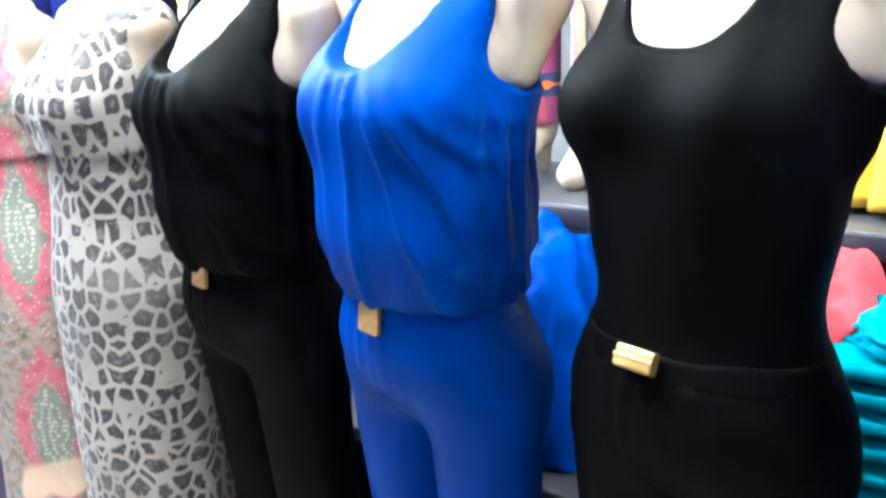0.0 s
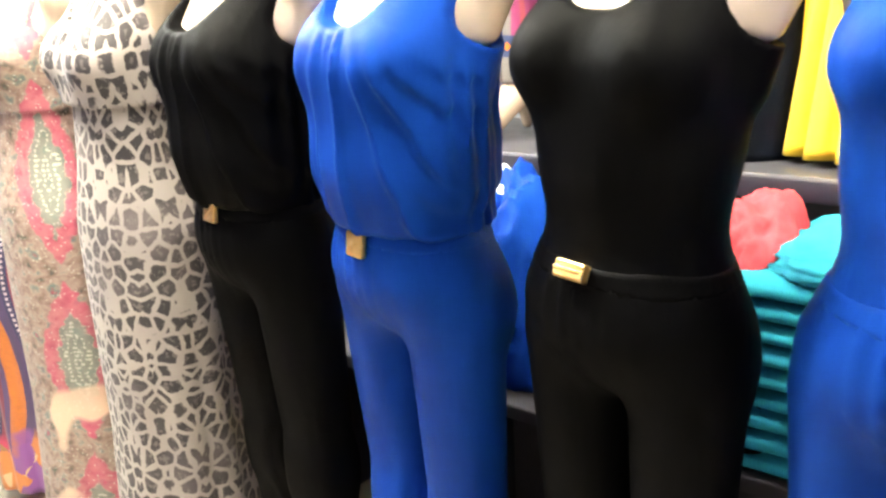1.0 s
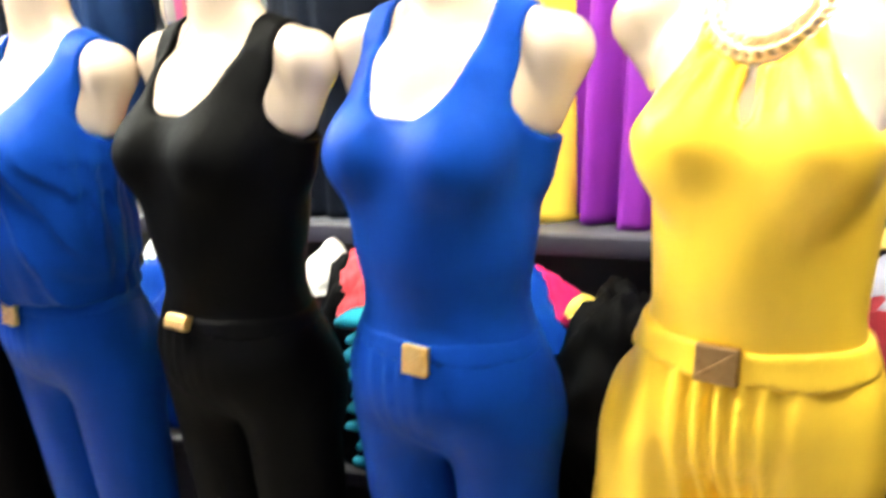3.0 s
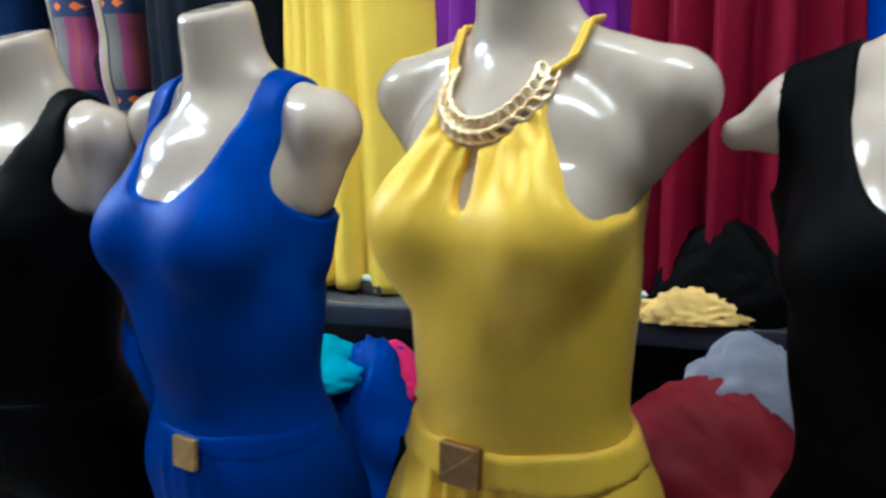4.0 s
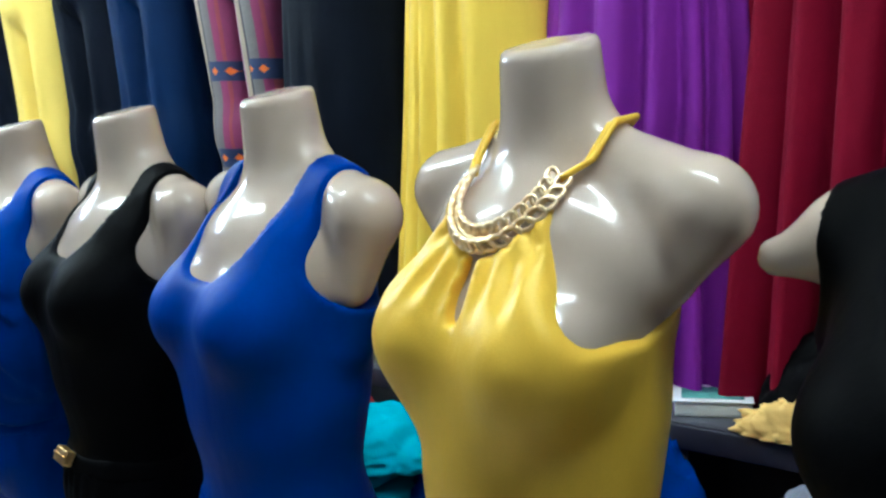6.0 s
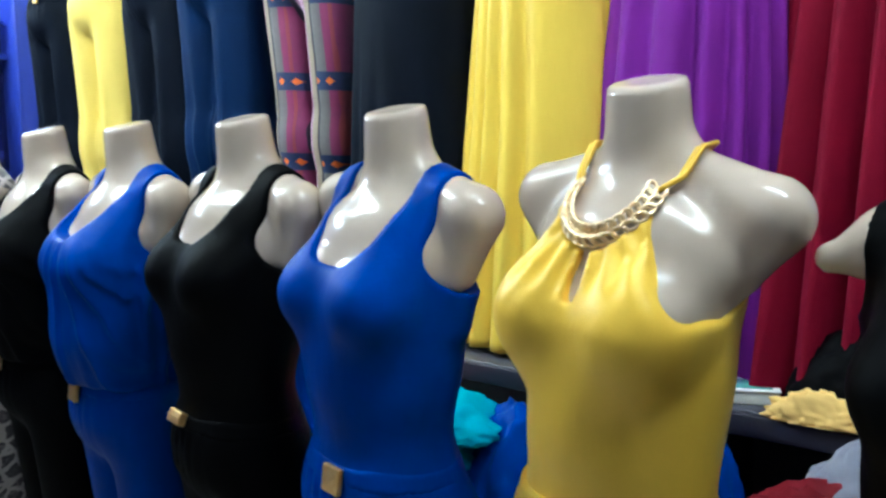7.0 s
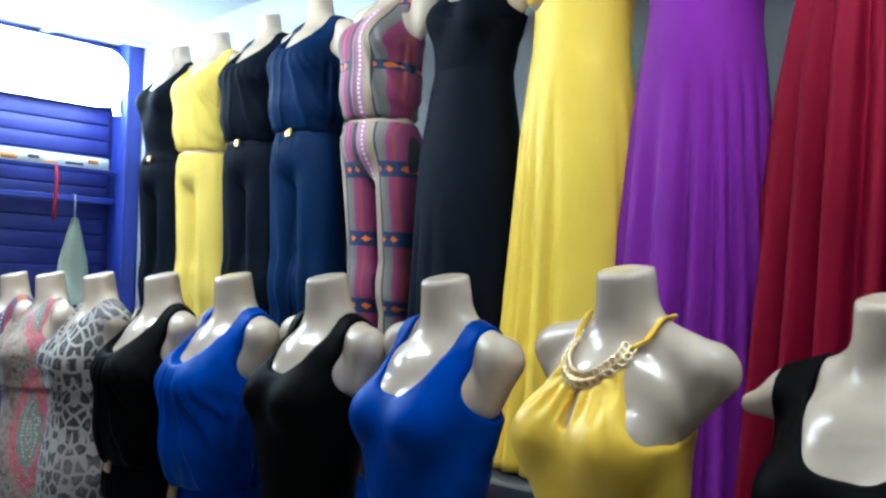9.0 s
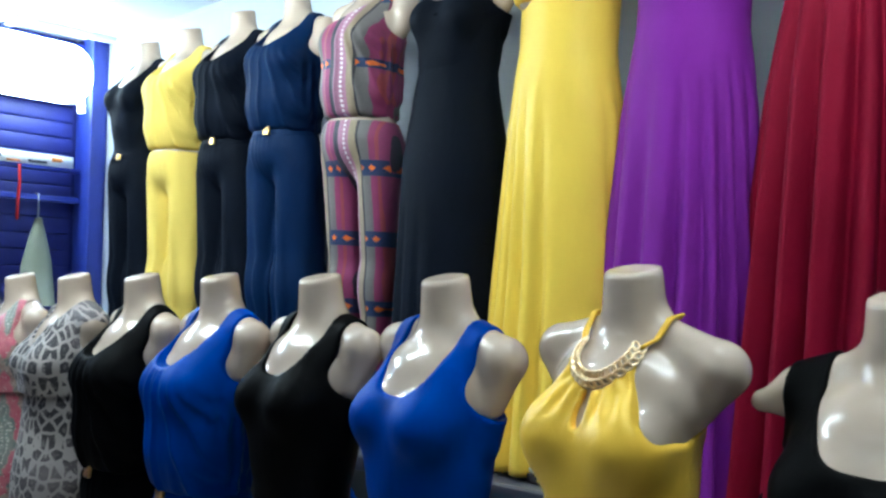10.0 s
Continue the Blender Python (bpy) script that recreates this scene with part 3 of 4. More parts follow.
# Shared forms.
FIG = nets(figure, (-0.235, -0.19, -0.02), (0.235, 0.19, 1.53), 0.0085)
F_TANK = nets(tank_top, (-0.2, -0.19, 0.98), (0.2, 0.16, 1.47), 0.006)
F_HIGH = nets(lambda X, Y, Z: tank_top(X, Y, Z, 1.304), (-0.2, -0.19, 0.98), (0.2, 0.16, 1.47), 0.006)
BUILD["stub"] = True
FIG_STUB = nets(figure, (-0.235, -0.19, -0.02), (0.235, 0.19, 1.53), 0.0085)
F_BROAD = nets(lambda X, Y, Z: tank_top(X, Y, Z, 1.290, 0.086, 0.146, tall=0.060), (-0.2, -0.18, 0.98), (0.2, 0.16, 1.47), 0.006)
BUILD["stub"] = False
F_BLOUSE = nets(blouse_top, (-0.21, -0.20, 0.97), (0.21, 0.17, 1.47), 0.006)
F_ONE = nets(lambda X, Y, Z: blouse_top(X, Y, Z, one=True), (-0.21, -0.20, 0.97), (0.21, 0.17, 1.47), 0.006)
F_TROUSER = nets(trousers, (-0.22, -0.19, 0.02), (0.22, 0.18, 1.02), 0.008)
F_WIDE = nets(lambda X, Y, Z: trousers(X, Y, Z, 0.024, 0.004), (-0.25, -0.22, 0.02), (0.25, 0.2, 1.02), 0.008)
F_BELT = nets(belt_band, (-0.2, -0.19, 0.96), (0.2, 0.17, 1.05), 0.006)
F_LEOTOP = nets(lambda X, Y, Z: v_top(X, Y, Z), (-0.23, -0.20, 1.13), (0.23, 0.17, 1.47), 0.006)
F_CUPS = nets(cup_top, (-0.2, -0.20, 1.11), (0.2, 0.16, 1.47), 0.006)


F_CROP = nets(lambda X, Y, Z: trousers(X, Y, Z, -0.008, hem=0.115), (-0.22, -0.19, 0.06), (0.22, 0.18, 1.02), 0.008)
BUILD["slim"] = 0.02
FIG_SLIM = nets(figure, (-0.235, -0.19, -0.02), (0.235, 0.19, 1.53), 0.0085)
F_HALTER = nets(halter_top, (-0.2, -0.19, 0.98), (0.2, 0.16, 1.45), 0.005)
F_PLEAT = nets(lambda X, Y, Z: trousers(X, Y, Z, 0.022, 0.0051, 1.015) - 0.002, (-0.25, -0.22, 0.02), (0.25, 0.2, 1.05), 0.007)
F_HIGHBELT = nets(lambda X, Y, Z: belt_band(X, Y, Z, 1.020, 0.019, 0.0125), (-0.2, -0.19, 0.99), (0.2, 0.17, 1.08), 0.006)
BUILD["slim"] = 0.0


def mannequin(m, group, form=None):
    ob = link("mannequin", (form or FIG).copy(), SKIN, None, "", True)
    ob.matrix_world = m
    return tagged(ob, "headless glossy beige plastic display mannequin with cut-off arms", "mannequin", group)


def sewn(name, form, material, parent, label=""):
    return link(name, form.copy(), material, parent, label, True)


def square_buckle(parent, x, z, w, h, t, label, material=None, form=bust, slope=True):
    y = front(x, z, form, 0.014)
    bm = box(-w / 2, w / 2, -t, 0.004, -h / 2, h / 2, min(0.003, t * 0.4))
    if slope:
        n0 = len(bm.verts)
        box(-w * 0.5, w * 0.5, -t - 0.0015, -t + 0.001, -0.0022, 0.0022, 0.0008, bm)
        bm.verts.ensure_lookup_table()
        bmesh.ops.rotate(bm, verts=bm.verts[n0:], cent=(0, 0, 0), matrix=Matrix.Rotation(radians(-38 if t < 0.01 else 0), 3, "Y"))
        bmesh.ops.rotate(bm, verts=bm.verts, cent=(0, 0, 0), matrix=Matrix.Rotation(radians(-26 if t > 0.01 else -6), 3, "X"))
    bmesh.ops.translate(bm, verts=bm.verts, vec=(x, y, z))
    return obj("buckle", bm, material or GOLD, parent, label)


def jumpsuit(m, label, group, top, leg, material, buckle=None, belt=True, band=None):
    ob = thing("jumpsuit", m, label, "jumpsuit", group)
    sewn("bodice", top, material, ob)
    sewn("trousers", leg, material, ob)
    if belt:
        b = sewn("belt", band or F_BELT, material, ob)
        if buckle:
            x, z, w, h, t, text = buckle
            square_buckle(b, x, z, w, h, t, text)
    return ob


def long_dress(m, label, group, top, skirt, material, skirt_material=None, band=None):
    ob = thing("long_dress", m, label, "dress", group)
    sewn("bodice", top, material, ob)
    link("skirt", skirt, skirt_material or material, ob, "", True)
    if band:
        sewn("waistband", band[0], band[1], ob)
    return ob


# ---- the room ----
X0, X1, Y0, Y1, ZC = -2.74, 3.59, -2.9, 0.90, 2.70


def structure(name, bm, material, label, category):
    return tagged(obj(name, bm, material), label, category, "", "structure")


structure("wall_north", box(X0 - 0.15, X1 + 0.15, Y1, Y1 + 0.15, 0, ZC), WALLPAINT, "pale grey-blue painted plaster wall behind the upper row", "wall")
# South and east walls are unseen; they close the room and swallow bounce.
structure("wall_south", box(X0 - 0.15, X1 + 0.15, Y0 - 0.15, Y0, 0, ZC), DARKPAINT, "unseen deep blue wall across the aisle, dark to cut bounced light", "wall")
structure("wall_east", box(X1, X1 + 0.15, Y0, Y1, 0, ZC), DARKPAINT, "unseen deep blue end wall, dark to cut bounced light", "wall")
structure("wall_west", box(X0 - 0.15, X0 - 0.03, Y0, Y1, 0, ZC), DARKBLUE, "dark blue metal wall of a roller shutter", "wall")
structure("ceiling", box(X0 - 0.15, X1 + 0.15, Y0 - 0.15, Y1 + 0.15, ZC, ZC + 0.12), CEILPAINT, "white painted panel ceiling with joint strips", "ceiling")
floor = structure("floor", box(X0 - 0.15, X1 + 0.15, Y0 - 0.15, Y1 + 0.15, -0.12, -0.004), GROUT, "pale beige tiled shop floor with grey joints", "floor")
# Ceiling joint strips and the end wall of ribs, posts and bars.
for y in (-1.9, -0.75, 0.45):
    structure("trim", box(X0, X1, y - 0.02, y + 0.02, ZC - 0.018, ZC, 0.004), CEILPAINT, "white painted ceiling joint strip", "trim")
for x in (-2.55, -1.3, -0.05, 1.2, 2.45):
    structure("trim", box(x - 0.02, x + 0.02, Y0, Y1, ZC - 0.026, ZC - 0.001, 0.004), CEILPAINT, "white painted ceiling cross strip", "trim")

shutter = thing("roller_shutter", pose(X0 - 0.03, 0, 0), "dark blue painted metal roller shutter with level ribs", "shutter")
for i in range(34):
    z = 0.04 + i * 0.08
    part("slat", box(0.0, 0.022, Y0 + 0.03, 0.80, z, z + 0.0765, 0.005), DARKBLUE, shutter)
post = thing("steel_post", pose(X0, 0.855, 0), "blue gloss painted square steel post in the corner", "post")
part("shaft", box(0.0, 0.15, -0.045, 0.043, 0, ZC - 0.002, 0.006), BLUEPAINT, post)
part("flange", box(0.15, 0.162, -0.045, -0.03, 0, ZC - 0.01, 0.003), BLUEPAINT, post)
for z, w in ((1.885, 0.028), (2.03, 0.02), (2.64, 0.05), (1.30, 0.028)):
    bar = thing("steel_bar", pose(X0, 0, z), "blue painted level steel bar across the shutter", "bar", "bars across the shutter")
    part("rail", box(0.03, 0.075, Y0 + 0.02, 0.805, -w / 2, w / 2, 0.004), BLUEPAINT, bar)
    part("lip", box(0.075, 0.083, Y0 + 0.02, 0.805, -w / 2, -w / 2 + 0.008, 0.002), BLUEPAINT, bar)

sign = thing("sign_strip", pose(X0 + 0.09, 0.08, 2.065), "long white paper strip with orange and dark print on the shutter", "sign")
part("sheet", box(0.0, 0.004, -0.9, 0.68, -0.028, 0.028), PAPER, sign)
rs = random.Random(5)
y = -0.86
while y < 0.62:
    w = rs.uniform(0.03, 0.09)
    z = rs.uniform(-0.022, 0.012)
    part("printed_bar", box(0.004, 0.0055, y, y + w, z, z + rs.uniform(0.008, 0.024)), rs.choice((ORANGEINK, DARKINK, DARKINK)), sign)
    y += w + rs.uniform(0.01, 0.05)
ribbon = thing("ribbon", pose(X0 + 0.10, 0.50, 2.03), "thin red ribbon hanging from the paper strip", "ribbon")
part("strand", sweep([(0, 0, 0), (0.004, 0.004, -0.08), (0.0, 0.0, -0.17), (0.006, -0.004, -0.26)], 0.008), REDRIBBON, ribbon)

lamp = thing("wall_lamp", pose(X0 + 0.03, 0.10, 2.46), "white fluorescent lamp on the shutter wall, built as large as its glare", "lamp")
part("housing", box(0.0, 0.06, -0.86, 0.68, -0.10, 0.15, 0.012), WHITEPLASTIC, lamp)
# Glowing panel shaped to the lamp's glare, wider than the tube itself.
bm = box(0.061, 0.17, -0.85, 0.69, -0.11, 0.16)
bmesh.ops.bevel(bm, geom=[e for e in bm.edges if abs(e.verts[0].co.x - e.verts[1].co.x) > 0.01], offset=0.11, segments=8, affect="EDGES", profile=0.5)
part("diffuser", bm, LAMPGLOW, lamp, "glowing white panel as large as the lamp's glare")
part("tube_end", sweep([(0.12, 0.655, -0.05), (0.12, 0.66, -0.11), (0.12, 0.665, -0.15)], 0.016, 10), LAMPGLOW, lamp, "glowing white lamp end")

for x0, x1, y, z, p in TUBES:
    fix = thing("ceiling_light", pose((x0 + x1) / 2, y, ZC - 0.026), "white fluorescent tube fitting under the ceiling", "lamp", "ceiling tubes")
    part("housing", box(-0.63, 0.63, -0.035, 0.035, -0.035, 0.0, 0.006), WHITEPLASTIC, fix)
    part("tube", sweep([(-0.6, 0, -0.072), (0.6, 0, -0.072)], 0.014, 10), glow("tube_glow", (0.94, 1.0, 0.97, 1), p), fix, "glowing white tube")
    for e in (-0.61, 0.6):
        part("socket", box(e, e + 0.012, -0.018, 0.018, -0.095, -0.0355, 0.002), WHITEPLASTIC, fix)

# ---- counter, bench and what lies on them ----
counter = thing("counter", pose(0, 0, 0), "dark display counter with a violet edge and grey top", "counter")
part("countertop", box(X0 + 0.15, 2.6, 0.475, Y1 - 0.003, 0.985, 1.012, 0.004), SHELFTOP, counter, "scuffed grey laminate top")
part("edge", box(X0 + 0.15, 2.6, 0.462, 0.474, 0.972, 1.010, 0.003), PURPLEEDGE, counter, "violet edge strip")
part("front_panel", box(X0 + 0.15, 2.6, 0.62, 0.64, 0.0, 0.984), DARKWOOD, counter)
for x in (-2.9, -2.0, -1.1, -0.2, 0.7, 1.6, 2.5):
    part("upright", box(x, x + 0.03, 0.47, 0.62, 0.0, 0.984, 0.002), DARKWOOD, counter)
bench = thing("bench", pose(0, 0, 0), "low dark board bench under heaps of clothes", "bench")
part("board", box(-1.4, 2.5, 0.20, 0.60, 0.58, 0.61, 0.004), DARKWOOD, bench)
for x in (-1.3, -0.4, 0.5, 1.4, 2.4):
    part("leg", box(x, x + 0.05, 0.24, 0.29, 0.0, 0.579, 0.003), DARKWOOD, bench)
    part("leg", box(x, x + 0.05, 0.54, 0.59, 0.0, 0.579, 0.003), DARKWOOD, bench)


def heap(x, y, z, w, d, h, material, seed, label, name="crumpled_garment", crumple=1.0, group="clothes on the bench", ruffle=0.0):
    """A soft crumpled garment, lying."""
    bm = bmesh.new()
    bmesh.ops.create_icosphere(bm, subdivisions=5, radius=1.0)
    o = Vector((seed * 3.7, seed * 1.3, 0))
    for v in bm.verts:
        c = v.co.copy()
        up = max(c.z, -0.12)
        n1 = noise.noise(Vector((c.x * 1.6, c.y * 1.6, c.z * 1.2)) + o)
        n2 = 1 - abs(noise.noise(Vector((c.x * 2.6 + n1, c.y * 4.2, c.z * 3.2)) + o * 2)) * 2
        n3 = 1 - abs(noise.noise(Vector((c.x * 6 + n1 * 2, c.y * 7, c.z * 6)) + o)) * 2
        r = 1 + crumple * (0.20 * n1 + 0.11 * n2 + 0.045 * n3)
        r += ruffle * math.sin(c.x * 30 + 3 * n1 + 2 * c.z) * (0.5 + 0.5 * abs(c.x))
        flat = 1 - 0.25 * (c.x * c.x + c.y * c.y)
        v.co = (c.x * r * w / 2, c.y * r * d / 2, max(0.0, (up + 0.12) * r * flat) * h / 1.1)
    ob = obj(name, bm, material, None, "", True)
    ob.matrix_world = pose(x, y, z, 0, 0, seed * 17 % 40 - 20)
    return tagged(ob, label, "clothes", group)


def folded(x, y, z, w, d, t, material, seed, label, turn=0):
    """One folded garment: a soft slab with a rolled front edge."""
    rnd = random.Random(seed)
    bm = box(-w / 2, w / 2, -d / 2, d / 2, 0, t)
    bmesh.ops.subdivide_edges(bm, edges=bm.edges[:], cuts=9, use_grid_fill=True)
    for v in bm.verts:
        u, k = v.co.x / (w / 2), v.co.y / (d / 2)
        mid = (v.co.z - t / 2) / (t / 2)
        edge = max(abs(u) ** 6, abs(k) ** 6)
        n = noise.noise(Vector((v.co.x * 12, v.co.y * 12, seed * 5.1)))
        v.co.z = t / 2 + mid * (t / 2) * (1 - 0.55 * edge) + 0.006 * n * (v.co.z / t)
        bulge = 1 + 0.03 * (1 - mid * mid) + 0.02 * n
        v.co.x *= bulge
        v.co.y *= bulge
    ob = obj("folded_garment", bm, material, None, "", True)
    ob.matrix_world = pose(x, y, z, 0, 0, turn)
    return tagged(ob, label, "clothes", "folded stack")


BZ = 0.611
for i in range(9):
    folded(0.20 + 0.012 * math.sin(i * 2.1), 0.31, BZ + i * 0.034, 0.22, 0.20, 0.036, TEAL, i, "folded teal cotton top in a stack", 3 * math.sin(i * 1.7))
heap(0.24, 0.34, BZ + 9 * 0.034, 0.24, 0.22, 0.06, TEAL, 3, "crumpled teal top on the folded stack", group="")
heap(0.06, 0.37, BZ, 0.30, 0.28, 0.32, BLACK, 6, "crumpled black garments in a heap")
heap(0.09, 0.36, 0.87, 0.17, 0.18, 0.13, CORAL, 4, "crumpled coral red top lying on dark clothes")
heap(-0.05, 0.40, 0.90, 0.11, 0.12, 0.08, WHITE, 9, "small crumpled white cloth")
heap(-0.40, 0.40, BZ, 0.34, 0.30, 0.36, BLUE, 5, "crumpled royal blue garments in a heap")
heap(-0.47, 0.42, 0.93, 0.14, 0.12, 0.06, WHITE, 8, "crumpled white cotton top")
heap(0.38, 0.38, BZ, 0.26, 0.26, 0.31, BLUE, 10, "crumpled royal blue garments in a heap")
heap(0.385, 0.40, 0.865, 0.16, 0.14, 0.09, PINK, 11, "crumpled hot pink top")
heap(0.56, 0.36, BZ, 0.22, 0.28, 0.32, BLACK, 12, "crumpled black garments in a heap")
heap(0.49, 0.36, 0.90, 0.06, 0.06, 0.03, PALEYELLOW, 19, "small yellow cloth scrap")
heap(0.72, 0.40, BZ, 0.20, 0.26, 0.36, BLUE, 20, "crumpled royal blue garments in a heap")
heap(0.93, 0.33, BZ, 0.40, 0.28, 0.30, DARKRED, 13, "crumpled dark red garments in a heap")
heap(0.98, 0.42, 0.88, 0.22, 0.14, 0.12, GREYCLOTH, 14, "crumpled grey cotton garment")
heap(1.35, 0.36, BZ, 0.40, 0.32, 0.30, BLACK, 15, "crumpled black garments in a heap")
heap(0.925, 0.528, 1.0125, 0.22, 0.11, 0.14, BLACK, 31, "crumpled black garments on the counter", crumple=0.55, group="clothes on the counter")
heap(0.90, 0.486, 1.0125, 0.18, 0.06, 0.05, CREAM, 18, "ruffled yellow cloth on the counter edge", ruffle=0.11, crumple=1.2, group="clothes on the counter")
book = thing("catalogue", pose(0.735, 0.545, 1.0125, 0, 0, 25), "glossy catalogue with a green and blue cover", "catalogue")
part("page_block", box(-0.055, 0.055, -0.04, 0.04, 0.0, 0.022, 0.002), PAPER, book)
part("cover", box(-0.058, 0.058, -0.043, 0.043, 0.0225, 0.025, 0.001), WHITEPLASTIC, book)
part("picture", box(-0.045, 0.045, -0.03, 0.03, 0.0252, 0.026), SCREEN, book)
packet = thing("packet", pose(0.27, 0.56, 1.0125, 0, 0, -20), "pale glossy packet lying on a dark box on the counter", "packet")
part("box", box(-0.045, 0.045, -0.03, 0.03, 0.0, 0.022, 0.003), DARKWOOD, packet)
part("wrapper", box(-0.04, 0.04, -0.026, 0.026, 0.0222, 0.036, 0.006), WHITEPLASTIC, packet)

tag = thing("price_tag", pose(0.985, 0.535, 1.0125, 0, 0, 15), "white card price tag standing among clothes on the counter", "tag")
part("card", box(-0.006, 0.006, -0.001, 0.001, 0.0, 0.10, 0.0005), PAPER, tag)
part("foot", box(-0.012, 0.012, -0.008, 0.008, 0.0, 0.004, 0.001), WHITEPLASTIC, tag)
pack = thing("packet", pose(1.03, 0.51, 1.0125, 0, 0, 30), "pale blue plastic wrapped packet on the counter", "packet")
part("wrapper", box(-0.04, 0.04, -0.022, 0.022, 0.0, 0.018, 0.006), SCREEN, pack)
part("label", box(-0.015, 0.02, -0.012, 0.012, 0.0182, 0.019), PAPER, pack)

# ---- front row ----
FRONT = "front row of mannequins"
SUITS = "jumpsuits of the front row"
ROW = {"halter": 0.784, "tank_blue": 0.397, "tank_black": 0.045, "blouse_blue": -0.320, "blouse_black": -0.675, "leopard": -1.06, "paisley": -1.43, "folk": -1.75, "violet": -2.09, "right": 1.168}


def at_row(k):
    """Each figure of the front row leans and faces a little aside."""
    return pose(ROW[k] - 0.024, 0, 0, 0, 2.5, -8) @ Matrix.Scale({"halter": 1.01, "right": 0.986}.get(k, 1.0), 4)


for k in ROW:
    mannequin(at_row(k), FRONT, {"halter": FIG_SLIM, "right": FIG_STUB}.get(k, FIG))
jumpsuit(at_row("tank_blue"), "royal blue jersey tank jumpsuit with a square gold buckle", SUITS, F_TANK, F_TROUSER, BLUE, (0.021, 1.0, 0.038, 0.038, 0.005, "square gold buckle"))
jumpsuit(at_row("tank_black"), "black jersey tank jumpsuit with a gold bar buckle", SUITS, F_HIGH, F_TROUSER, BLACK, (-0.010, 1.011, 0.043, 0.022, 0.011, "shiny gold bar buckle"))
jumpsuit(at_row("blouse_blue"), "royal blue blouson jumpsuit with a small gold buckle", SUITS, F_BLOUSE, F_TROUSER, BLUE, (0.005, 0.996, 0.036, 0.036, 0.006, "small square gold buckle"))
jumpsuit(at_row("blouse_black"), "black blouson jumpsuit with a small gold buckle", SUITS, F_BLOUSE, F_TROUSER, BLACK, (0.019, 1.005, 0.034, 0.034, 0.006, "small square gold buckle"))
jumpsuit(at_row("right"), "black jersey tank jumpsuit with broad straps", SUITS, F_BROAD, F_TROUSER, BLACK)
halter = jumpsuit(at_row("halter"), "yellow halter jumpsuit with a gold chain collar and keyhole", SUITS, F_HALTER, F_PLEAT, YELLOW, (-0.010, 1.022, 0.046, 0.042, 0.006, "bronze square buckle"), True, F_HIGHBELT)

for belt in [c for c in halter.children if c.name.startswith("belt")]:
    belt.children[0].data.materials[0] = BRONZE

# Chain collar: two rows of twisted links, and the two straps behind the neck.


def surface_out(x, y, z, lift=0.006):
    """The point moved on to the figure, and lifted off it by a few millimetres."""
    p = np.array([x, y, z], float)
    for _ in range(14):
        e = 0.002
        v = float(bust(*[np.array([q]) for q in p])[0]) - lift
        g = np.array([float(bust(*[np.array([q]) for q in p + e * u])[0]) - v - lift for u in np.eye(3)]) / e
        p -= v * g / max(g @ g, 0.1)
    return Vector(p)


def collar_point(a, row):
    """a from -1 to 1 round the neck's front."""
    th = a * 1.75
    x = (0.051 + 0.011 * row) * math.sin(th)
    z = 1.408 - (0.066 + 0.013 * row) * math.cos(th)
    return surface_out(x, -0.075 + 0.03 * (1 - math.cos(th)), z, 0.006)


def chain_ring(long, high, thick):
    bm = bmesh.new()
    rows = []
    for i in range(14):
        a = 2 * math.pi * i / 14
        c, d = Vector((long * math.cos(a), 0, high * math.sin(a))), Vector((math.cos(a), 0, math.sin(a)))
        rows.append([bm.verts.new(c + thick * (math.cos(b) * d + Vector((0, 1.3 * math.sin(b), 0)))) for b in (2 * math.pi * k / 6 for k in range(6))])
    for a, b in zip(rows, rows[1:] + rows[:1]):
        for k in range(6):
            bm.faces.new((a[k], a[(k + 1) % 6], b[(k + 1) % 6], b[k]))
    bmesh.ops.recalc_face_normals(bm, faces=bm.faces)
    return bm


collar = obj("chain_collar", sweep([collar_point(a / 20, 0.5) for a in range(-16, 17)], 0.0024, 6), PALEGOLD, halter, "pale gold chain collar", True)
for row in (0, 1):
    for i in range(18):
        a = -0.80 + 1.6 * i / 17
        p0, p1 = collar_point(a - 0.045, row), collar_point(a + 0.045, row)
        d = (p1 - p0).normalized()
        out = Vector((p0.x * 0.5, -1.0, 0.35))
        out = (out - d * out.dot(d)).normalized()
        frame3 = Matrix((d, -out, d.cross(-out))).transposed().to_4x4()
        bm = chain_ring(0.0082, 0.0050, 0.0021)
        bm.transform(Matrix.Translation((p0 + p1) / 2 + out * 0.002) @ frame3 @ Matrix.Rotation(radians(38), 4, "X") @ Matrix.Rotation(radians(22 if row else -22), 4, "Y"))
        obj("link", bm, PALEGOLD, collar, "", True)


for s in (-1, 1):
    top = collar_point(0.80 * s, 0.4)
    pts = [top, surface_out(0.066 * s, -0.02, 1.405), surface_out(0.064 * s, 0.01, 1.425), surface_out(0.060 * s, 0.04, 1.435), surface_out(0.045 * s, 0.07, 1.435), surface_out(0.01 * s, 0.085, 1.435)]
    fine = []
    for a, b in zip(pts, pts[1:]):
        fine += [a.lerp(b, k / 4) for k in range(4)]
    for off in (-0.0032, 0.0032):
        part("strap", sweep([q + Vector((off, 0, off * 0.5)) for q in fine], 0.0030, 8), YELLOW, halter)

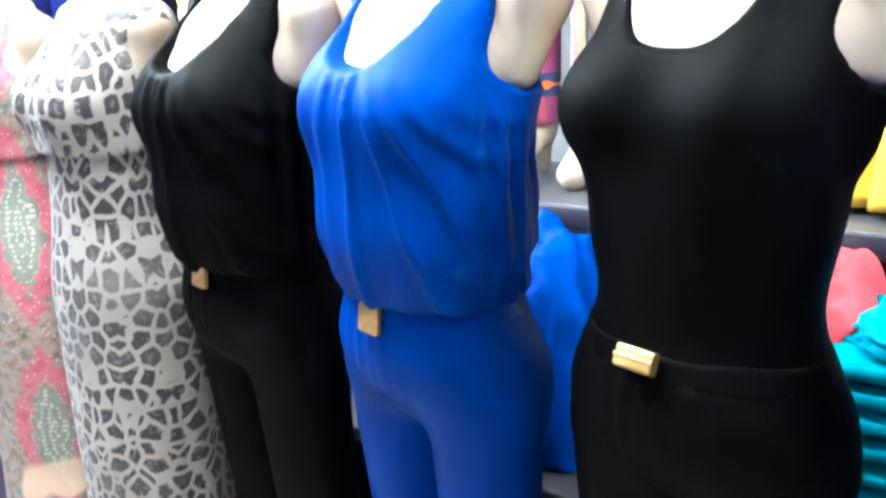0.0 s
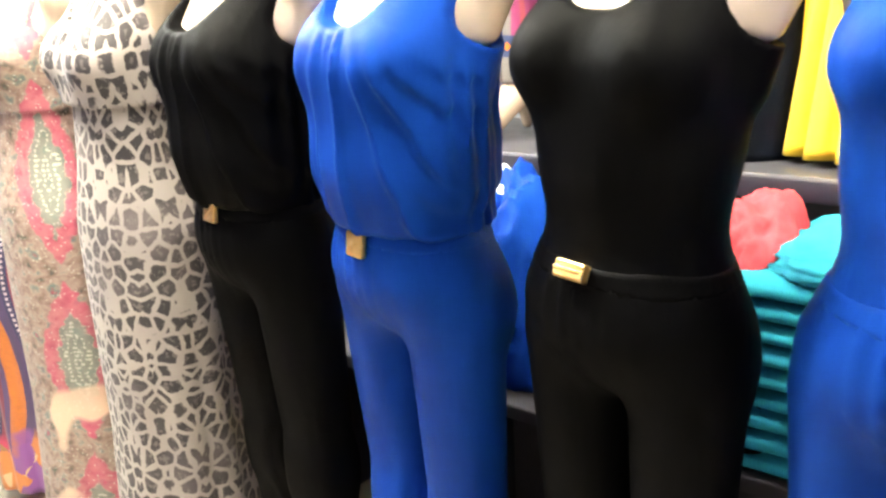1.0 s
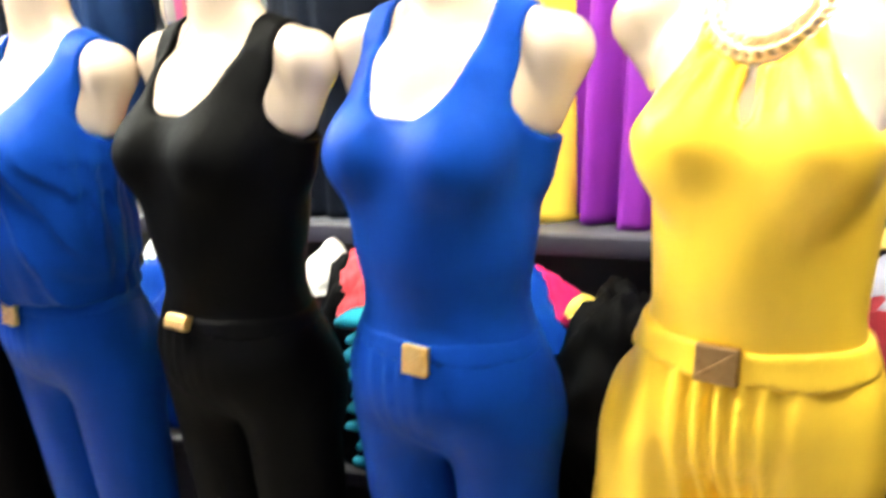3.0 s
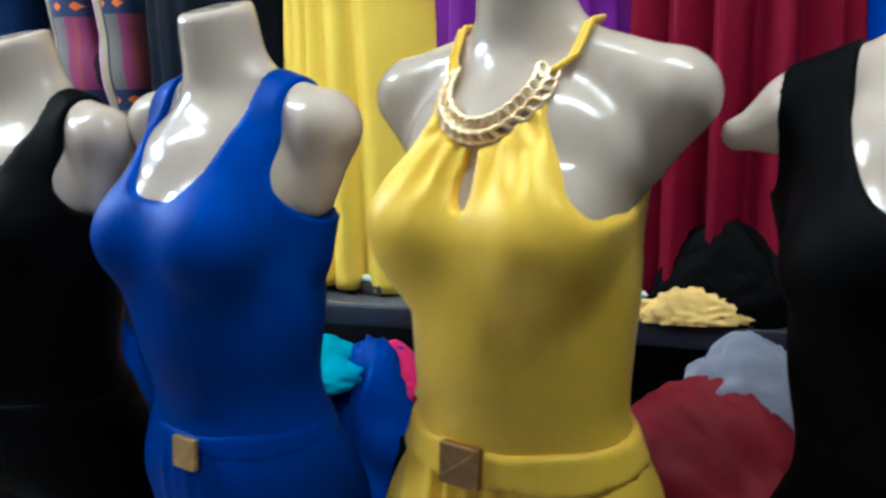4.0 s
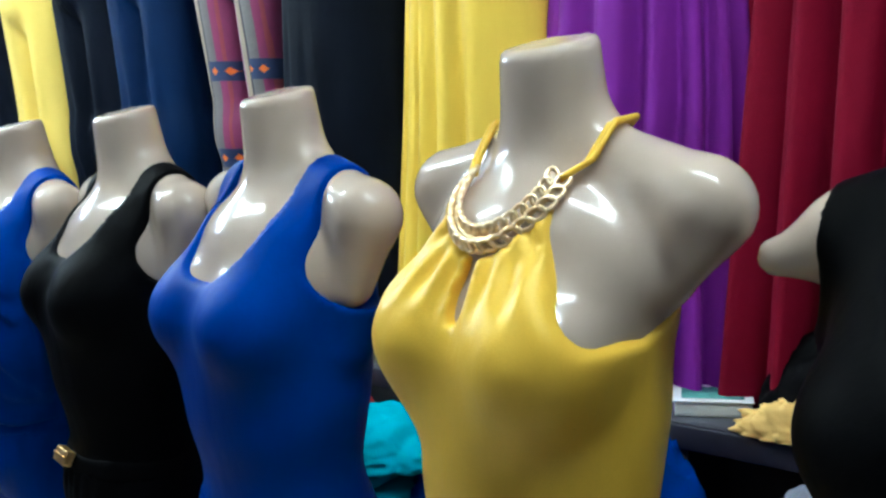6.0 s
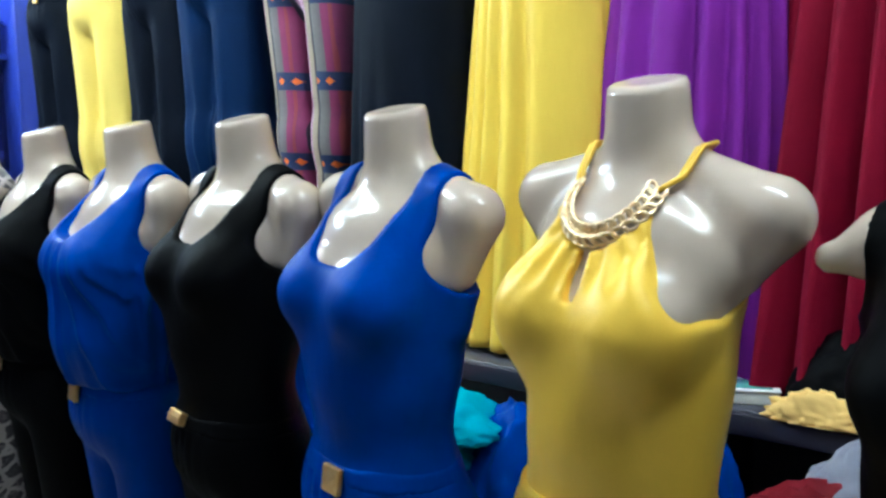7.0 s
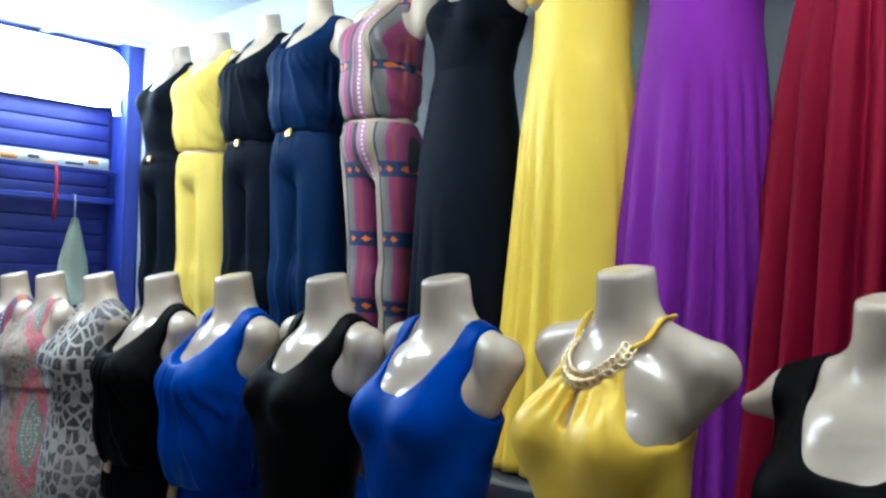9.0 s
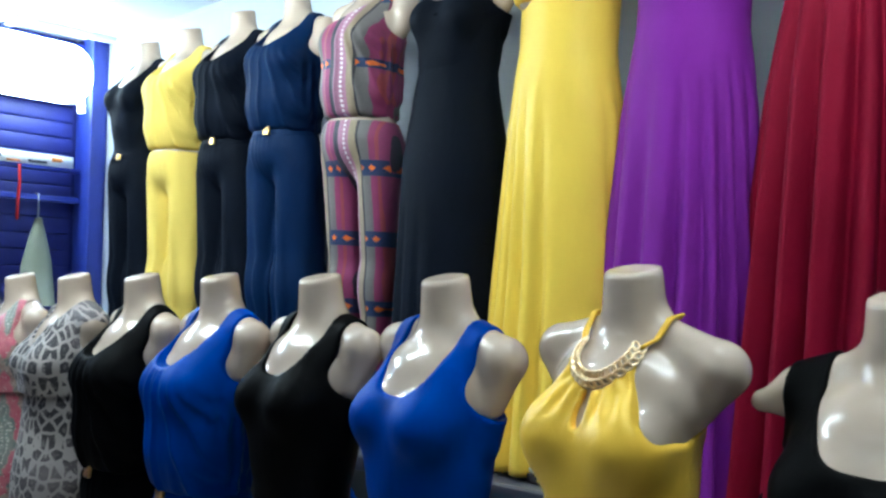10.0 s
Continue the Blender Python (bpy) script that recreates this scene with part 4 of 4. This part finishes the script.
# Printed long dresses.
SK_A = [(1.17, 0.118, 0.098, 0.005), (1.05, 0.126, 0.10, 0.005), (0.92, 0.168, 0.125, 0.01), (0.75, 0.172, 0.13, 0.01), (0.45, 0.165, 0.135, 0.01), (0.05, 0.185, 0.165, 0.01)]
leo = long_dress(at_row("leopard"), "grey leopard print jersey maxi dress with wrap bodice", "printed dresses", F_LEOTOP, loft(SK_A, (7, 0.006, 0.9), 1), LEOPARD)
pais = long_dress(at_row("paisley"), "beige and pink paisley print maxi dress", "printed dresses", F_CUPS, loft([(1.145, 0.12, 0.1, 0.005)] + SK_A[1:], (8, 0.007, 0.95), 2), PAISLEY)
folk = long_dress(at_row("folk"), "orange and navy folk print maxi dress", "printed dresses", F_TANK, loft([(1.17, 0.118, 0.098, 0.005)] + SK_A[1:-1] + [(0.10, 0.175, 0.15, 0.01)], (8, 0.007, 0.95), 3), FOLK)
viol = long_dress(at_row("violet"), "violet and orange folk print maxi dress", "printed dresses", F_TANK, loft([(1.17, 0.118, 0.098, 0.005)] + SK_A[1:-1] + [(0.10, 0.175, 0.15, 0.01)], (8, 0.007, 0.95), 4), FOLKB)

# ---- upper row on the counter ----
UY, UZ = 0.66, 1.012
UPPER = "upper row of mannequins"
UP = {"end": -1.85, "yellow_suit": -1.54, "black_suit": -1.19, "navy_suit": -0.88, "tribal": -0.50, "black_dress": -0.105, "yellow_dress": 0.264, "purple": 0.602, "crimson": 0.952, "blue": 1.29}
for x in UP.values():
    mannequin(pose(x - 0.034, UY, UZ, 0, 3, 0) @ Matrix.Scale(0.985, 4), UPPER)


def up(k):
    return pose(UP[k] - 0.034, UY, UZ, 0, 3, 0) @ Matrix.Scale(0.985, 4)


US = "jumpsuits of the upper row"
jumpsuit(up("end"), "black jersey jumpsuit with a tiny gold buckle", US, F_TANK, F_WIDE, NAVYBLACK, (0.03, 1.0, 0.024, 0.024, 0.005, "small gold buckle"))
jumpsuit(up("yellow_suit"), "pale yellow blouson jumpsuit with wide trousers", US, F_BLOUSE, F_WIDE, PALEYELLOW, None, False)
jumpsuit(up("black_suit"), "blue-black blouson jumpsuit with a small gold buckle", US, F_BLOUSE, F_WIDE, NAVYBLACK, (0.03, 1.0, 0.024, 0.024, 0.005, "small gold buckle"))
jumpsuit(up("navy_suit"), "dark navy blouson jumpsuit with a square gold buckle", US, F_BLOUSE, F_WIDE, NAVY, (0.03, 1.005, 0.03, 0.03, 0.005, "square gold buckle"))
tribal = jumpsuit(up("tribal"), "pink and red tribal print one-shoulder blouson jumpsuit", US, F_ONE, F_CROP, TRIBAL, None, False)
tribal.children[0].data.materials[0] = TRIBALTOP
for v in tribal.children[0].data.vertices:
    v.co.x *= 0.92
UD = "long dresses of the upper row"
SK_B = [(1.25, 0.14, 0.115, 0.0), (1.10, 0.125, 0.10, 0.005), (0.98, 0.145, 0.115, 0.008), (0.85, 0.170, 0.13, 0.01), (0.5, 0.185, 0.14, 0.01), (0.0, 0.20, 0.15, 0.01)]
SK_C = [(1.235, 0.132, 0.12, 0.0), (1.10, 0.132, 0.115, 0.005), (0.9, 0.164, 0.122, 0.01), (0.5, 0.195, 0.122, 0.01), (0.0, 0.222, 0.142, 0.005)]


def strapless(X, Y, Z):
    d = dressed(X, Y, Z, False) - 0.008 + 0.001 * np.sin(X * 200)
    d = smax(d, Z - 1.335 + 0.3 * np.abs(X) * 0.5, 0.005)
    d = smax(d, -arm_hole(X, Y, Z, 0.10), 0.004)
    return smax(d, 1.215 - Z, 0.008)


F_BAND = nets(strapless, (-0.2, -0.20, 1.19), (0.2, 0.17, 1.40), 0.006)
long_dress(up("black_dress"), "blue-black sleeveless jersey maxi dress", UD, F_TANK, loft(SK_B, (9, 0.008, 0.75), 5), NAVYBLACK)
long_dress(up("yellow_dress"), "golden yellow strapless jersey maxi dress hanging in folds", UD, F_BAND, loft(SK_C[:-1] + [(0.008, 0.226, 0.142, 0.005)], (15, 0.018, 1.0), 6), GOLDYELLOW)
long_dress(up("purple"), "purple strapless jersey maxi dress hanging in folds", UD, F_BAND, loft(SK_C, (15, 0.026, 1.0), 7), PURPLE)
long_dress(up("crimson"), "crimson strapless jersey maxi dress with deep folds", UD, F_BAND, loft(SK_C, (18, 0.042, 1.25), 8), CRIMSON)
long_dress(up("blue"), "royal blue strapless jersey maxi dress", UD, F_BAND, loft(SK_C, (9, 0.012, 0.9), 9), BLUE)

# ---- small things ----
hang = thing("clothes_hanger", pose(X0 + 0.05, 0.60, 1.885), "wire hanger with a pale sheer top on the blue bar", "hanger")
part("hook", sweep([(0.0, 0, 0.0), (0.005, 0, 0.018), (0.034, 0, 0.018), (0.04, 0, -0.02), (0.04, 0, -0.12)], 0.004), METAL, hang)
bm = bmesh.new()
pr = [(0.0, 0.012), (-0.06, 0.03), (-0.2, 0.065), (-0.42, 0.09)]
rings = []
for z, w in pr:
    rings.append([bm.verts.new((0.045 + 0.025 * math.sin(6.283 * k / 24), w * math.cos(6.283 * k / 24) * (1 + 0.1 * math.sin(k * 2.6)), z - 0.1)) for k in range(24)])
for a, b in zip(rings, rings[1:]):
    for k in range(24):
        bm.faces.new((a[k], b[k], b[(k + 1) % 24], a[(k + 1) % 24]))
bm.faces.new(rings[0][::-1])
bm.faces.new(rings[-1])
part("garment", bm, GREYSHEER, hang, "pale sheer hanging top")

# ---- floor tiles ----
tile_mesh = bpy.data.meshes.new("tile")
bm = box(-0.1975, 0.1975, -0.1975, 0.1975, -0.004, 0.0, 0.0015)
bm.to_mesh(tile_mesh)
bm.free()
tile_mesh.materials.append(TILE)
for i in range(16):
    for j in range(10):
        t = new("tile", tile_mesh)
        t.parent = floor
        t.location = (X0 + 0.2 + i * 0.4, Y0 + 0.15 + j * 0.4, 0.0)
